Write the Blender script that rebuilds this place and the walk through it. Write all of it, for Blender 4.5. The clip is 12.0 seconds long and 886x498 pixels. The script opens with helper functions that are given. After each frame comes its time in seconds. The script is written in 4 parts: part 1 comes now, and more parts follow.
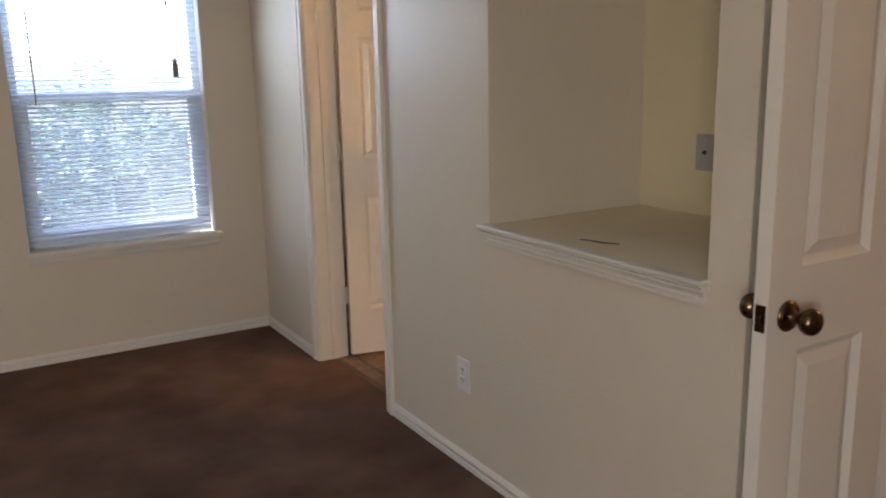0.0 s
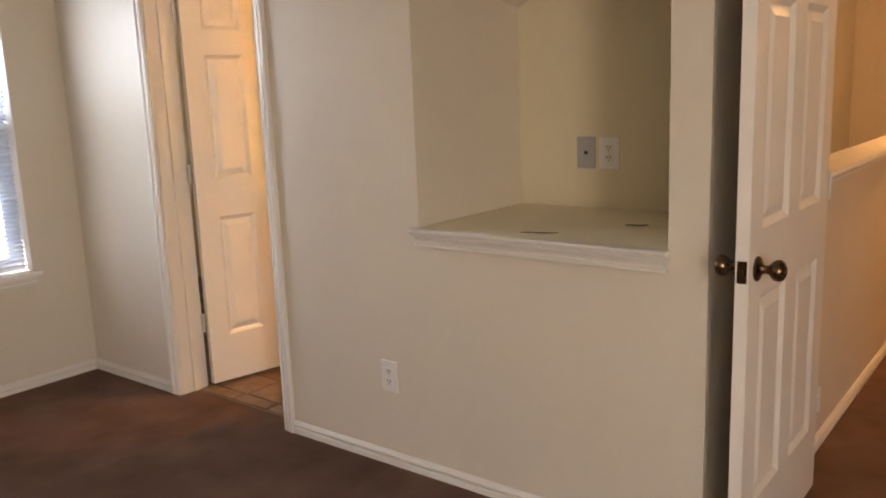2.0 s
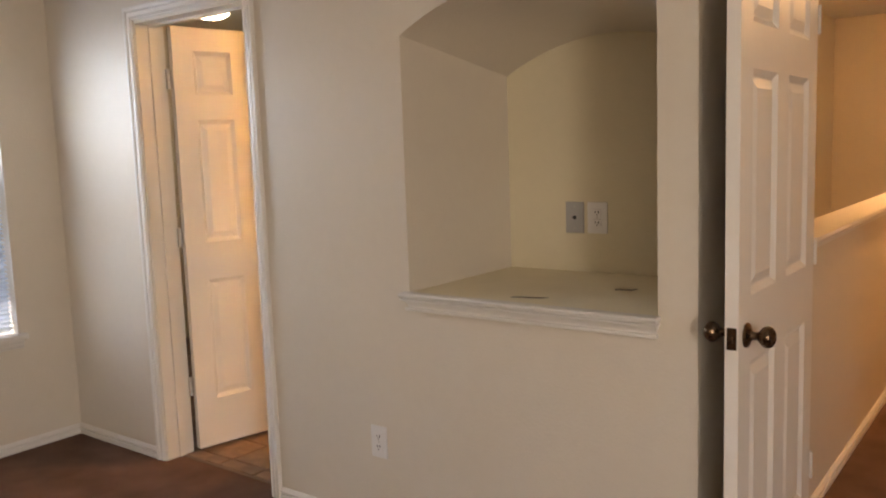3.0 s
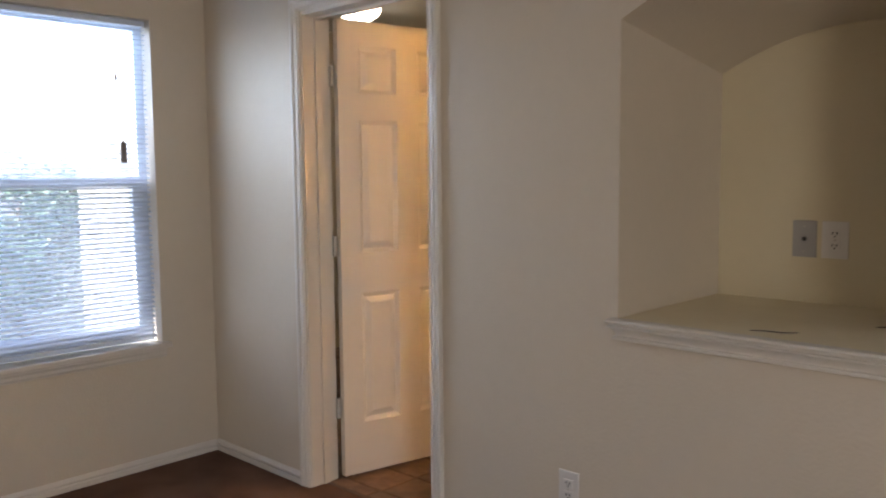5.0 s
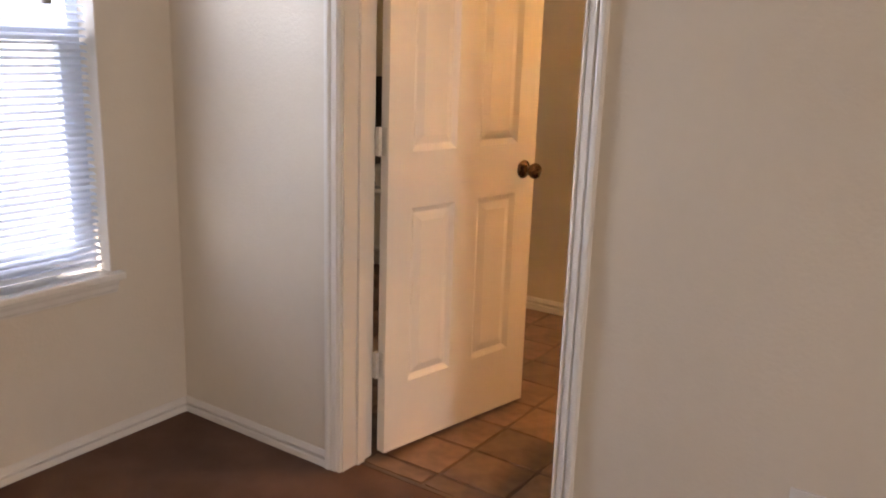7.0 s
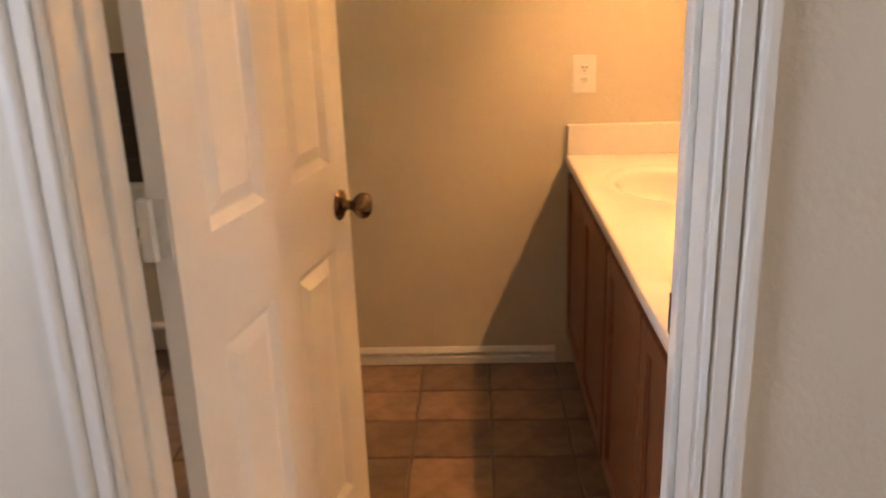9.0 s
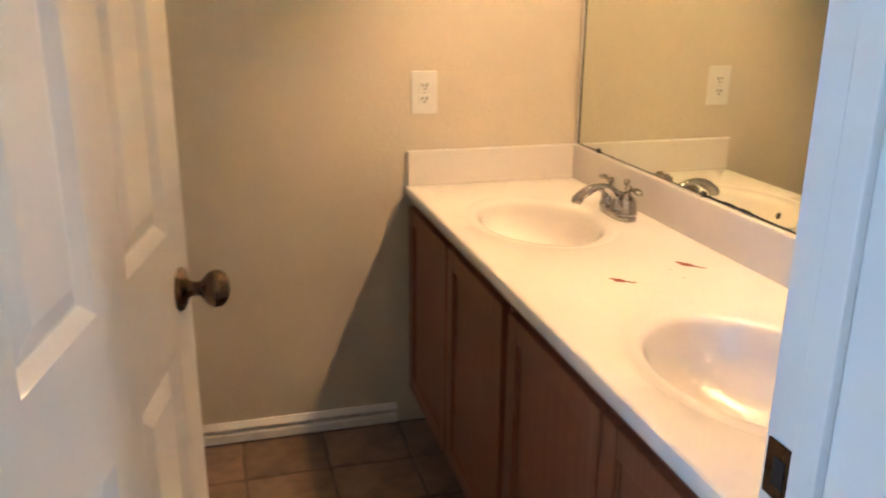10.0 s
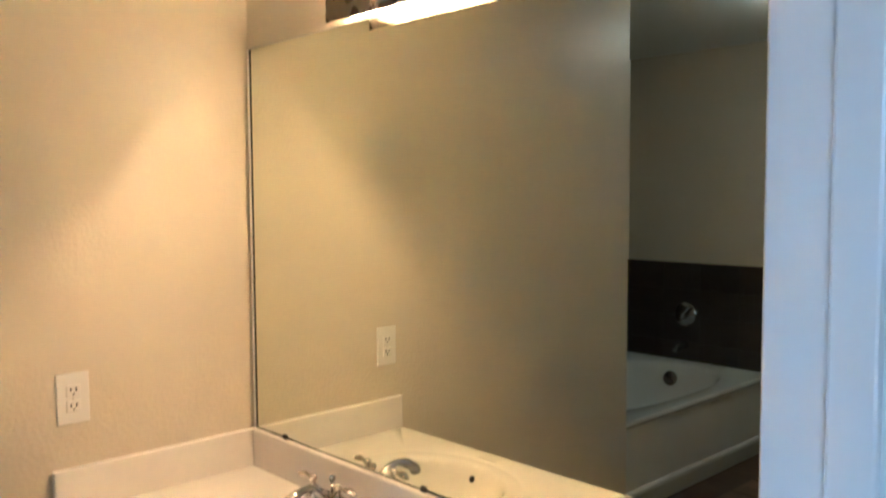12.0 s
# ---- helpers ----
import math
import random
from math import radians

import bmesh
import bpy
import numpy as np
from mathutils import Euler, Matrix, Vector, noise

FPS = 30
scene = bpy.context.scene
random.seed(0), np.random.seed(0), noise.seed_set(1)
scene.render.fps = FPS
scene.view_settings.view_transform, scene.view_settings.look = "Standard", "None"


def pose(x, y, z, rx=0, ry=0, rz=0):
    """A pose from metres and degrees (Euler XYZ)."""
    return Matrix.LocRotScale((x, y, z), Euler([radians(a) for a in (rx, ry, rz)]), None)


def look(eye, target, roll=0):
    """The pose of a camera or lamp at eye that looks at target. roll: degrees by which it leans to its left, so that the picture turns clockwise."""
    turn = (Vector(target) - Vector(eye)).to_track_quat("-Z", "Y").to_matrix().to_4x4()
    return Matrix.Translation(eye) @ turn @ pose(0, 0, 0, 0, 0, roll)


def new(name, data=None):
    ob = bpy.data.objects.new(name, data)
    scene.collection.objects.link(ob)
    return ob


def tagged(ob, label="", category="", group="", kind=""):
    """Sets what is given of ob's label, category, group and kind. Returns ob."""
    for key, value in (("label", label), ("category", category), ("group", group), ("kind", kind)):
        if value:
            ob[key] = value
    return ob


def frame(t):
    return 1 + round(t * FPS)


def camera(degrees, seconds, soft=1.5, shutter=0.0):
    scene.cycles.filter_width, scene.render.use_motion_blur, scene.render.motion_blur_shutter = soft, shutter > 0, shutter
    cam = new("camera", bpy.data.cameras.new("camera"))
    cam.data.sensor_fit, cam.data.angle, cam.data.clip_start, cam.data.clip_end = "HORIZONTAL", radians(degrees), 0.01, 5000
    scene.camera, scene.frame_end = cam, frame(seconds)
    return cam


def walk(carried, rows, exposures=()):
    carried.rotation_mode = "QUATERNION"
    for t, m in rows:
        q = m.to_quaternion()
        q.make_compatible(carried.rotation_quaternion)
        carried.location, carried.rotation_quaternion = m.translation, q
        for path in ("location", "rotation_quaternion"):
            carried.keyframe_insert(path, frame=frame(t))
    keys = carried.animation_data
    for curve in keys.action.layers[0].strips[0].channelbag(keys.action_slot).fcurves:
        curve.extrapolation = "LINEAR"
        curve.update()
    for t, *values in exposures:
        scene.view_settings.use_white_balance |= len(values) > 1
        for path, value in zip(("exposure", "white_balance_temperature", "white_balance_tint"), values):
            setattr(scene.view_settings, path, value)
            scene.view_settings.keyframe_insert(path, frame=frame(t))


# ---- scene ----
cam = camera(56.6, 12.0, soft=1.9, shutter=0.35)
PATH = [
    (0, (-1.507, -4.524, 1.43), (-0.504, -2.845, 1.011), -1.2),
    (0.5, (-1.689, -4.416, 1.415), (-0.582, -2.802, 1.002), -0.7),
    (1, (-1.839, -4.226, 1.411), (-0.516, -2.771, 1.048), -2.7),
    (1.5, (-2.033, -4.159, 1.419), (-0.543, -2.874, 1.059), -2.5),
    (2, (-2.195, -4.134, 1.41), (-0.651, -2.921, 1.03), -2.2),
    (2.5, (-2.198, -4.127, 1.419), (-0.623, -2.946, 1.065), -1.3),
    (2.7, (-2.203, -4.133, 1.434), (-0.616, -2.956, 1.125), -1.4),
    (4.3, (-2.224, -3.992, 1.388), (-0.715, -2.681, 1.307), -0.9),
    (4.5, (-2.196, -3.92, 1.375), (-0.721, -2.574, 1.266), -0.9),
    (5, (-2.144, -3.619, 1.383), (-0.702, -2.246, 1.196), -0.5),
    (5.5, (-2.12, -3.351, 1.353), (-0.671, -2.011, 1.029), -0.2),
    (6, (-2.093, -3.021, 1.346), (-0.61, -1.75, 0.917), -1.7),
    (6.5, (-1.928, -2.668, 1.334), (-0.392, -1.479, 0.855), 0.8),
    (6.7, (-1.894, -2.547, 1.341), (-0.33, -1.397, 0.861), 1.5),
    (8.3, (-1.331, -1.633, 1.362), (0.473, -0.961, 0.819), 0.9),
    (8.5, (-1.249, -1.521, 1.348), (0.586, -0.964, 0.782), 0.8),
    (9, (-0.94, -1.243, 1.368), (0.964, -1.158, 0.763), -2.0),
    (9.4, (-0.72, -1.127, 1.364), (1.186, -1.284, 0.779), -1.8),
    (9.5, (-0.661, -1.102, 1.373), (1.242, -1.311, 0.795), -1.7),
    (10, (-0.454, -1.014, 1.362), (1.383, -1.527, 0.761), 0.5),
    (10.5, (-0.264, -0.938, 1.442), (1.421, -1.868, 0.898), -1.1),
    (11, (-0.132, -0.901, 1.472), (1.388, -2.124, 1.028), -0.1),
    (11.5, (-0.121, -0.908, 1.515), (1.352, -2.22, 1.186), 0.4),
    (12, (-0.133, -0.911, 1.561), (1.315, -2.284, 1.431), -0.3),
]
walk(cam, [(t, look(eye, target, roll)) for t, eye, target, roll in PATH],
     exposures=[(0.0, 2.65, 6300, 15), (1.0, 2.95, 6650, 18), (2.5, 3.2, 7100, 20), (4.4, 2.6, 6200, 15), (5.5, 2.57, 6500, 20), (6.0, 2.58, 6700, 22), (6.6, 2.98, 7000, 25), (8.5, 3.1, 6500, 23), (9.0, 3.1, 6800, 22), (9.5, 3.05, 5900, 16), (10.0, 3.05, 4800, 8), (10.5, 3.05, 4600, 9), (11.5, 2.97, 4350, 5), (12.0, 2.9, 4450, 5)])

# ---- world and lights ----
SUN_EL, SUN_AZ = radians(48), radians(-84)      # azimuth clockwise from +y: the sun stands west of the house
world = bpy.data.worlds.new("sky")
scene.world = world
world.use_nodes = True
wn = world.node_tree
sky = wn.nodes.new("ShaderNodeTexSky")
sky.sky_type, sky.sun_disc = "NISHITA", False
sky.dust_density = 1.5
sky.sun_elevation, sky.sun_rotation = SUN_EL, SUN_AZ
wn.links.new(sky.outputs[0], wn.nodes["Background"].inputs[0])
wn.nodes["Background"].inputs[1].default_value = 0.15


def lamp(name, kind, m, watts, colour, **kw):
    data = bpy.data.lights.new(name, kind)
    data.energy, data.color = watts, colour
    for k, v in kw.items():
        if k == "size":
            data.size = v
        elif k == "size_y":
            data.shape, data.size_y = "RECTANGLE", v
        elif k == "angle":
            data.angle = v
        elif k == "radius":
            data.shadow_soft_size = v
    ob = new(name, data)
    ob.matrix_world = m
    return ob


sun_dir = Vector((math.sin(SUN_AZ) * math.cos(SUN_EL), math.cos(SUN_AZ) * math.cos(SUN_EL), math.sin(SUN_EL)))
lamp("sun", "SUN", look(sun_dir * 30, (0, 0, 0)), 4.0, (1.0, 0.95, 0.88), angle=radians(0.5))
# daylight panel in the bedroom's other window, assumed and unseen behind the walk
lamp("assumed_window_daylight", "AREA", look((-3.6, -6.36, 1.36), (-3.6, 0, 1.2)), 11.0, (1.0, 0.91, 0.80), size=1.0, size_y=1.45)
# added panel standing in for the sky above the yard, in the first window
lamp("window_skylight", "AREA", look((-0.747, 0.20, 1.815), (-0.747, -1.0, 1.60)), 1.6, (0.74, 0.88, 1.0), size=0.90, size_y=0.52)

# ---- plan ----
CEIL = 2.46
D_L, D_R, D_TOP = -0.770, -1.510, 2.052        # bath doorway in the wall x = 0
WT = 0.14                                      # that wall's thickness
N_L, N_R, N_Z, N_D = -2.305, -3.222, 0.937, 0.675  # niche
N_SPRING, N_RISE, N_FALL = 1.822, 0.125, 0.105
P_Y = -3.338                                   # corner of the passage
XB = 1.93                                      # bath's far wall
YM = -2.118                                    # wall behind the vanity
ZC, YC = 0.795, -1.556                         # worktop height and front
XW = -4.3                                      # bedroom's far side
YS = -6.3
WX0, WX1, WZ0, WZ1 = -1.218, -0.276, 0.592, 2.085  # window opening
YT = 1.45                                      # tub's tap wall
WALL_END = -0.235


# ---- materials ----
def mat(name, colour, rough=0.6, metal=0.0, spots=0.0, scale=4.0, fine=60.0, bump=0.0, bump_scale=120.0, vary=0.0, spec=0.5, second=None, uneven=0.09):
    m = bpy.data.materials.new(name)
    m.use_nodes = True
    t = m.node_tree
    b = t.nodes["Principled BSDF"]
    b.inputs["Roughness"].default_value = rough
    b.inputs["Metallic"].default_value = metal
    b.inputs["Specular IOR Level"].default_value = spec
    b.inputs["Base Color"].default_value = (*colour, 1)
    co = t.nodes.new("ShaderNodeTexCoord")
    out = None
    if spots:
        n1 = t.nodes.new("ShaderNodeTexNoise")
        n1.inputs["Scale"].default_value, n1.inputs["Detail"].default_value = scale, 5
        n2 = t.nodes.new("ShaderNodeTexNoise")
        n2.inputs["Scale"].default_value, n2.inputs["Detail"].default_value = fine, 3
        for n in (n1, n2):
            t.links.new(co.outputs["Object"], n.inputs["Vector"])
        add = t.nodes.new("ShaderNodeMath")
        add.operation = "MULTIPLY_ADD"
        t.links.new(n2.outputs[0], add.inputs[0])
        add.inputs[1].default_value = 0.45
        t.links.new(n1.outputs[0], add.inputs[2])
        ramp = t.nodes.new("ShaderNodeMapRange")
        ramp.inputs[1].default_value, ramp.inputs[2].default_value = 0.45, 1.0
        t.links.new(add.outputs[0], ramp.inputs[0])
        mix = t.nodes.new("ShaderNodeMix")
        mix.data_type = "RGBA"
        other = second or tuple(c * (1 - spots) for c in colour)
        mix.inputs[6].default_value, mix.inputs[7].default_value = (*colour, 1), (*other, 1)
        t.links.new(ramp.outputs[0], mix.inputs[0])
        out = mix.outputs[2]
        rr = t.nodes.new("ShaderNodeMapRange")
        rr.inputs[3].default_value, rr.inputs[4].default_value = max(rough - uneven, 0.02), min(rough + uneven, 1)
        t.links.new(n1.outputs[0], rr.inputs[0])
        t.links.new(rr.outputs[0], b.inputs["Roughness"])
    if vary:
        info = t.nodes.new("ShaderNodeObjectInfo")
        mr = t.nodes.new("ShaderNodeMapRange")
        mr.inputs[3].default_value, mr.inputs[4].default_value = 1 - vary, 1 + vary
        t.links.new(info.outputs["Random"], mr.inputs[0])
        hs = t.nodes.new("ShaderNodeHueSaturation")
        t.links.new(mr.outputs[0], hs.inputs["Value"])
        if out:
            t.links.new(out, hs.inputs["Color"])
        else:
            hs.inputs["Color"].default_value = (*colour, 1)
        out = hs.outputs[0]
    if out:
        t.links.new(out, b.inputs["Base Color"])
    if bump:
        n3 = t.nodes.new("ShaderNodeTexNoise")
        n3.inputs["Scale"].default_value, n3.inputs["Detail"].default_value = bump_scale, 4
        t.links.new(co.outputs["Object"], n3.inputs["Vector"])
        bp = t.nodes.new("ShaderNodeBump")
        bp.inputs["Strength"].default_value, bp.inputs["Distance"].default_value = bump, 0.004
        t.links.new(n3.outputs[0], bp.inputs["Height"])
        t.links.new(bp.outputs[0], b.inputs["Normal"])
    return m


def glow(name, colour, strength):
    m = bpy.data.materials.new(name)
    m.use_nodes = True
    b = m.node_tree.nodes["Principled BSDF"]
    b.inputs["Base Color"].default_value = (0.9, 0.88, 0.84, 1)
    b.inputs["Roughness"].default_value = 0.35
    b.inputs["Emission Color"].default_value = (*colour, 1)
    b.inputs["Emission Strength"].default_value = strength
    return m


def wood(name, dark, light):
    """Stained timber with a grain that runs along z."""
    m = mat(name, light, 0.48, spots=0.2, scale=3, fine=30)
    t = m.node_tree
    co = t.nodes.new("ShaderNodeTexCoord")
    mp = t.nodes.new("ShaderNodeMapping")
    mp.inputs["Scale"].default_value = (45, 45, 2.2)
    t.links.new(co.outputs["Object"], mp.inputs[0])
    n = t.nodes.new("ShaderNodeTexNoise")
    n.inputs["Scale"].default_value, n.inputs["Detail"].default_value, n.inputs["Distortion"].default_value = 1.6, 6, 0.6
    t.links.new(mp.outputs[0], n.inputs["Vector"])
    r = t.nodes.new("ShaderNodeValToRGB")
    r.color_ramp.elements[0].position, r.color_ramp.elements[0].color = 0.34, (*dark, 1)
    r.color_ramp.elements[1].position, r.color_ramp.elements[1].color = 0.66, (*light, 1)
    t.links.new(n.outputs[0], r.inputs[0])
    t.links.new(r.outputs[0], t.nodes["Principled BSDF"].inputs["Base Color"])
    bp = t.nodes.new("ShaderNodeBump")
    bp.inputs["Strength"].default_value, bp.inputs["Distance"].default_value = 0.25, 0.001
    t.links.new(n.outputs[0], bp.inputs["Height"])
    t.links.new(bp.outputs[0], t.nodes["Principled BSDF"].inputs["Normal"])
    return m


M_WALL = mat("greige_wall_paint", (0.65, 0.583, 0.480), 0.42, spots=0.06, scale=1.3, fine=25, bump=0.30, bump_scale=85, uneven=0.02)
M_BATHWALL = mat("bath_wall_paint", (0.60, 0.53, 0.41), 0.38, spots=0.06, scale=1.3, fine=25, bump=0.30, bump_scale=85, uneven=0.02)
M_CREAM = mat("cream_niche_paint", (0.64, 0.57, 0.40), 0.58, spots=0.06, scale=1.3, fine=25, bump=0.30, bump_scale=85)
M_CEIL = mat("ceiling_paint", (0.76, 0.75, 0.72), 0.9, spots=0.04, scale=2, bump=0.4, bump_scale=60)
M_TRIM = mat("white_trim_paint", (0.72, 0.685, 0.625), 0.34, spots=0.06, scale=5, fine=70, bump=0.05, bump_scale=40)
M_DOOR = mat("white_door_paint", (0.77, 0.73, 0.665), 0.36, spots=0.05, scale=4, fine=50, bump=0.06, bump_scale=90, uneven=0.02)
M_CARPET = mat("brown_carpet", (0.205, 0.119, 0.084), 0.97, spots=0.62, scale=3.2, fine=260, bump=1.0, bump_scale=420, spec=0.1)
M_SHELF = mat("niche_shelf_laminate", (0.80, 0.72, 0.53), 0.5, spots=0.08, scale=6, fine=150)
M_CHROME = mat("chrome", (0.56, 0.53, 0.50), 0.06, 1.0, spots=0.35, scale=20)
M_BRONZE = mat("aged_bronze", (0.16, 0.105, 0.065), 0.27, 1.0, spots=0.3, scale=30, fine=200)
M_STEEL = mat("hinge_steel", (0.55, 0.52, 0.47), 0.35, 1.0, spots=0.2, scale=30)
M_NICKEL = mat("dark_brushed_nickel", (0.22, 0.19, 0.16), 0.28, 1.0, spots=0.15, scale=20)
M_HINGE = mat("painted_hinge", (0.70, 0.66, 0.59), 0.4, 0.0, spots=0.15, scale=60)
M_DARK = mat("dark_gap", (0.02, 0.017, 0.014), 0.7)
M_PLATE = mat("white_plastic", (0.70, 0.68, 0.65), 0.35, spots=0.03, scale=20)
M_GREYPLATE = mat("grey_plastic", (0.36, 0.35, 0.34), 0.4, spots=0.05, scale=20)
M_SLOT = mat("black_slot", (0.02, 0.02, 0.02), 0.5)
M_VINYL = mat("vinyl_grout", (0.115, 0.070, 0.044), 0.5, spots=0.3, scale=8)
M_TILE = mat("vinyl_tile", (0.235, 0.148, 0.096), 0.45, spots=0.6, scale=6, fine=22, vary=0.32, second=(0.10, 0.058, 0.036))
M_TOP = mat("cultured_marble", (0.74, 0.69, 0.63), 0.20, spots=0.05, scale=5, fine=40)
M_CAB = wood("cherry_stained_cabinet", (0.175, 0.060, 0.024), (0.210, 0.075, 0.031))
M_MIRROR = mat("mirror_silver", (0.80, 0.83, 0.71), 0.012, 1.0)
M_TUB = mat("white_acrylic", (0.74, 0.74, 0.70), 0.15, spots=0.03, scale=5)
M_DTILE = mat("brown_wall_tile", (0.055, 0.040, 0.028), 0.30, spots=0.4, scale=6, fine=40, vary=0.15)
M_DGROUT = mat("brown_grout", (0.05, 0.038, 0.028), 0.8)
# white slats and window vinyl: the sky's blue light is put into their colour
M_SLAT = mat("sky_tinted_white_slat", (0.68, 0.77, 0.90), 0.4, spots=0.03, scale=20)
M_VINYLW = mat("sky_tinted_white_vinyl", (0.68, 0.77, 0.90), 0.35, spots=0.03, scale=10)
M_LAMP = glow("vanity_tube_glow", (1.0, 0.54, 0.19), 90)
M_DOME = glow("dome_glass_glow", (1.0, 0.85, 0.60), 3.0)
M_HALL = glow("landing_dome_glow", (1.0, 0.54, 0.20), 26)
M_DIRT = mat("dried_rust_stain", (0.24, 0.040, 0.015), 0.8, spots=0.5, scale=90)
M_SILT = mat("grey_soap_stain", (0.42, 0.36, 0.28), 0.6, spots=0.4, scale=90)
M_TWIG = mat("dark_twig", (0.05, 0.035, 0.025), 0.8)
M_SIDING = mat("cream_siding", (0.30, 0.295, 0.28), 0.7, spots=0.06, scale=3, bump=0.2)
M_ROOF = mat("grey_shingles", (0.13, 0.13, 0.14), 0.9, spots=0.4, scale=12, bump=0.6, bump_scale=60)
M_BARK = mat("bark", (0.11, 0.08, 0.06), 0.9, spots=0.4, scale=12, bump=0.8)
M_LEAF = mat("leaf", (0.11, 0.19, 0.12), 0.55, spots=0.45, scale=1.2, fine=20)
M_GRASS = mat("dry_lawn", (0.17, 0.18, 0.10), 0.9, spots=0.4, scale=0.6, fine=9)
M_GLASS = bpy.data.materials.new("window_glass")
M_GLASS.use_nodes = True
_b = M_GLASS.node_tree.nodes["Principled BSDF"]
_b.inputs["Transmission Weight"].default_value = 1.0
_b.inputs["Roughness"].default_value = 0.0
_b.inputs["IOR"].default_value = 1.02
# a bluish translucent veil in the panes: glare haze put into the glass
_t = M_GLASS.node_tree
_d = _t.nodes.new("ShaderNodeBsdfTranslucent")
_d.inputs["Color"].default_value = (0.72, 0.80, 0.88, 1)
_n = _t.nodes.new("ShaderNodeTexNoise")
_n.inputs["Scale"].default_value, _n.inputs["Detail"].default_value = 5, 4
_r = _t.nodes.new("ShaderNodeMapRange")
_r.inputs[3].default_value, _r.inputs[4].default_value = 0.08, 0.15
_t.links.new(_n.outputs[0], _r.inputs[0])
_m = _t.nodes.new("ShaderNodeMixShader")
_t.links.new(_r.outputs[0], _m.inputs[0])
_t.links.new(_b.outputs[0], _m.inputs[1])
_t.links.new(_d.outputs[0], _m.inputs[2])
_t.links.new(_m.outputs[0], _t.nodes["Material Output"].inputs[0])
M_TAG = mat("grey_plastic_tag", (0.22, 0.19, 0.17), 0.5, spots=0.1, scale=30)


# ---- mesh helpers ----
def box(bm, x0, x1, y0, y1, z0, z1, m=None):
    x0, x1 = min(x0, x1), max(x0, x1)
    y0, y1 = min(y0, y1), max(y0, y1)
    z0, z1 = min(z0, z1), max(z0, z1)
    v = [bm.verts.new(p) for p in ((x0, y0, z0), (x1, y0, z0), (x1, y1, z0), (x0, y1, z0), (x0, y0, z1), (x1, y0, z1), (x1, y1, z1), (x0, y1, z1))]
    if m:
        for w in v:
            w.co = m @ w.co
    for f in ((3, 2, 1, 0), (4, 5, 6, 7), (0, 1, 5, 4), (1, 2, 6, 5), (2, 3, 7, 6), (3, 0, 4, 7)):
        bm.faces.new([v[i] for i in f])
    return v


def rbox(x0, x1, y0, y1, z0, z1, r=0.003, seg=2, m=None):
    bm = bmesh.new()
    box(bm, x0, x1, y0, y1, z0, z1)
    bmesh.ops.bevel(bm, geom=bm.edges[:], offset=r, segments=seg, affect="EDGES", profile=0.6)
    if m:
        bmesh.ops.transform(bm, matrix=m, verts=bm.verts)
    return bm


def lathe(bm, prof, m=Matrix(), seg=28, cap=True):
    """Rings of (radius, height) about z."""
    rings = []
    for r, h in prof:
        rings.append([bm.verts.new(m @ Vector((max(r, 1e-4) * math.cos(2 * math.pi * i / seg), max(r, 1e-4) * math.sin(2 * math.pi * i / seg), h))) for i in range(seg)])
    for a, b in zip(rings, rings[1:]):
        for i in range(seg):
            bm.faces.new((a[i], a[(i + 1) % seg], b[(i + 1) % seg], b[i]))
    if cap:
        bm.faces.new(rings[0][::-1])
        bm.faces.new(rings[-1])


def tube(bm, pts, radii, seg=14, flat=1.0):
    """A round rod through points; flat squeezes it in z."""
    rings = []
    for i, p in enumerate(pts):
        p = Vector(p)
        d = (Vector(pts[min(i + 1, len(pts) - 1)]) - Vector(pts[max(i - 1, 0)])).normalized()
        a = d.cross(Vector((0, 0, 1)))
        a = a.normalized() if a.length > 1e-3 else Vector((1, 0, 0))
        b = a.cross(d).normalized()
        r = radii[i] if isinstance(radii, (list, tuple)) else radii
        rings.append([bm.verts.new(p + a * r * math.cos(2 * math.pi * k / seg) + b * r * flat * math.sin(2 * math.pi * k / seg)) for k in range(seg)])
    for a, b in zip(rings, rings[1:]):
        for i in range(seg):
            bm.faces.new((a[i], a[(i + 1) % seg], b[(i + 1) % seg], b[i]))
    bm.faces.new(rings[0][::-1])
    bm.faces.new(rings[-1])


def prism(bm, prof, place):
    """A closed 2D profile carried between stations; place(u, v, k) gives the point of station k (0, 1, ...)."""
    n = place.count
    rows = [[bm.verts.new(place(u, v, k)) for u, v in prof] for k in range(n)]
    for a, b in zip(rows, rows[1:]):
        for i in range(len(prof)):
            j = (i + 1) % len(prof)
            bm.faces.new((a[i], a[j], b[j], b[i]))
    bm.faces.new(rows[0][::-1])
    bm.faces.new(rows[-1])


def stations(count):
    def wrap(f):
        f.count = count
        return f
    return wrap


def finish(bm, smooth=False, weld=True):
    if weld:
        bmesh.ops.remove_doubles(bm, verts=bm.verts, dist=1e-5)
    bmesh.ops.recalc_face_normals(bm, faces=bm.faces)
    if smooth:
        for f in bm.faces:
            f.smooth = True
        for e in bm.edges:
            if len(e.link_faces) == 2 and e.calc_face_angle(0) > radians(38):
                e.smooth = False


def mesh(name, bm, material, smooth=False, weld=True):
    finish(bm, smooth, weld)
    me = bpy.data.meshes.new(name)
    bm.to_mesh(me)
    bm.free()
    me.materials.append(material)
    return me


def part(name, bm, material, parent=None, label="", smooth=False, m=None):
    ob = new(name, mesh(name, bm, material, smooth))
    if parent:
        ob.parent = parent
    if m:
        ob.matrix_basis = m
    if label:
        tagged(ob, label)
    return ob


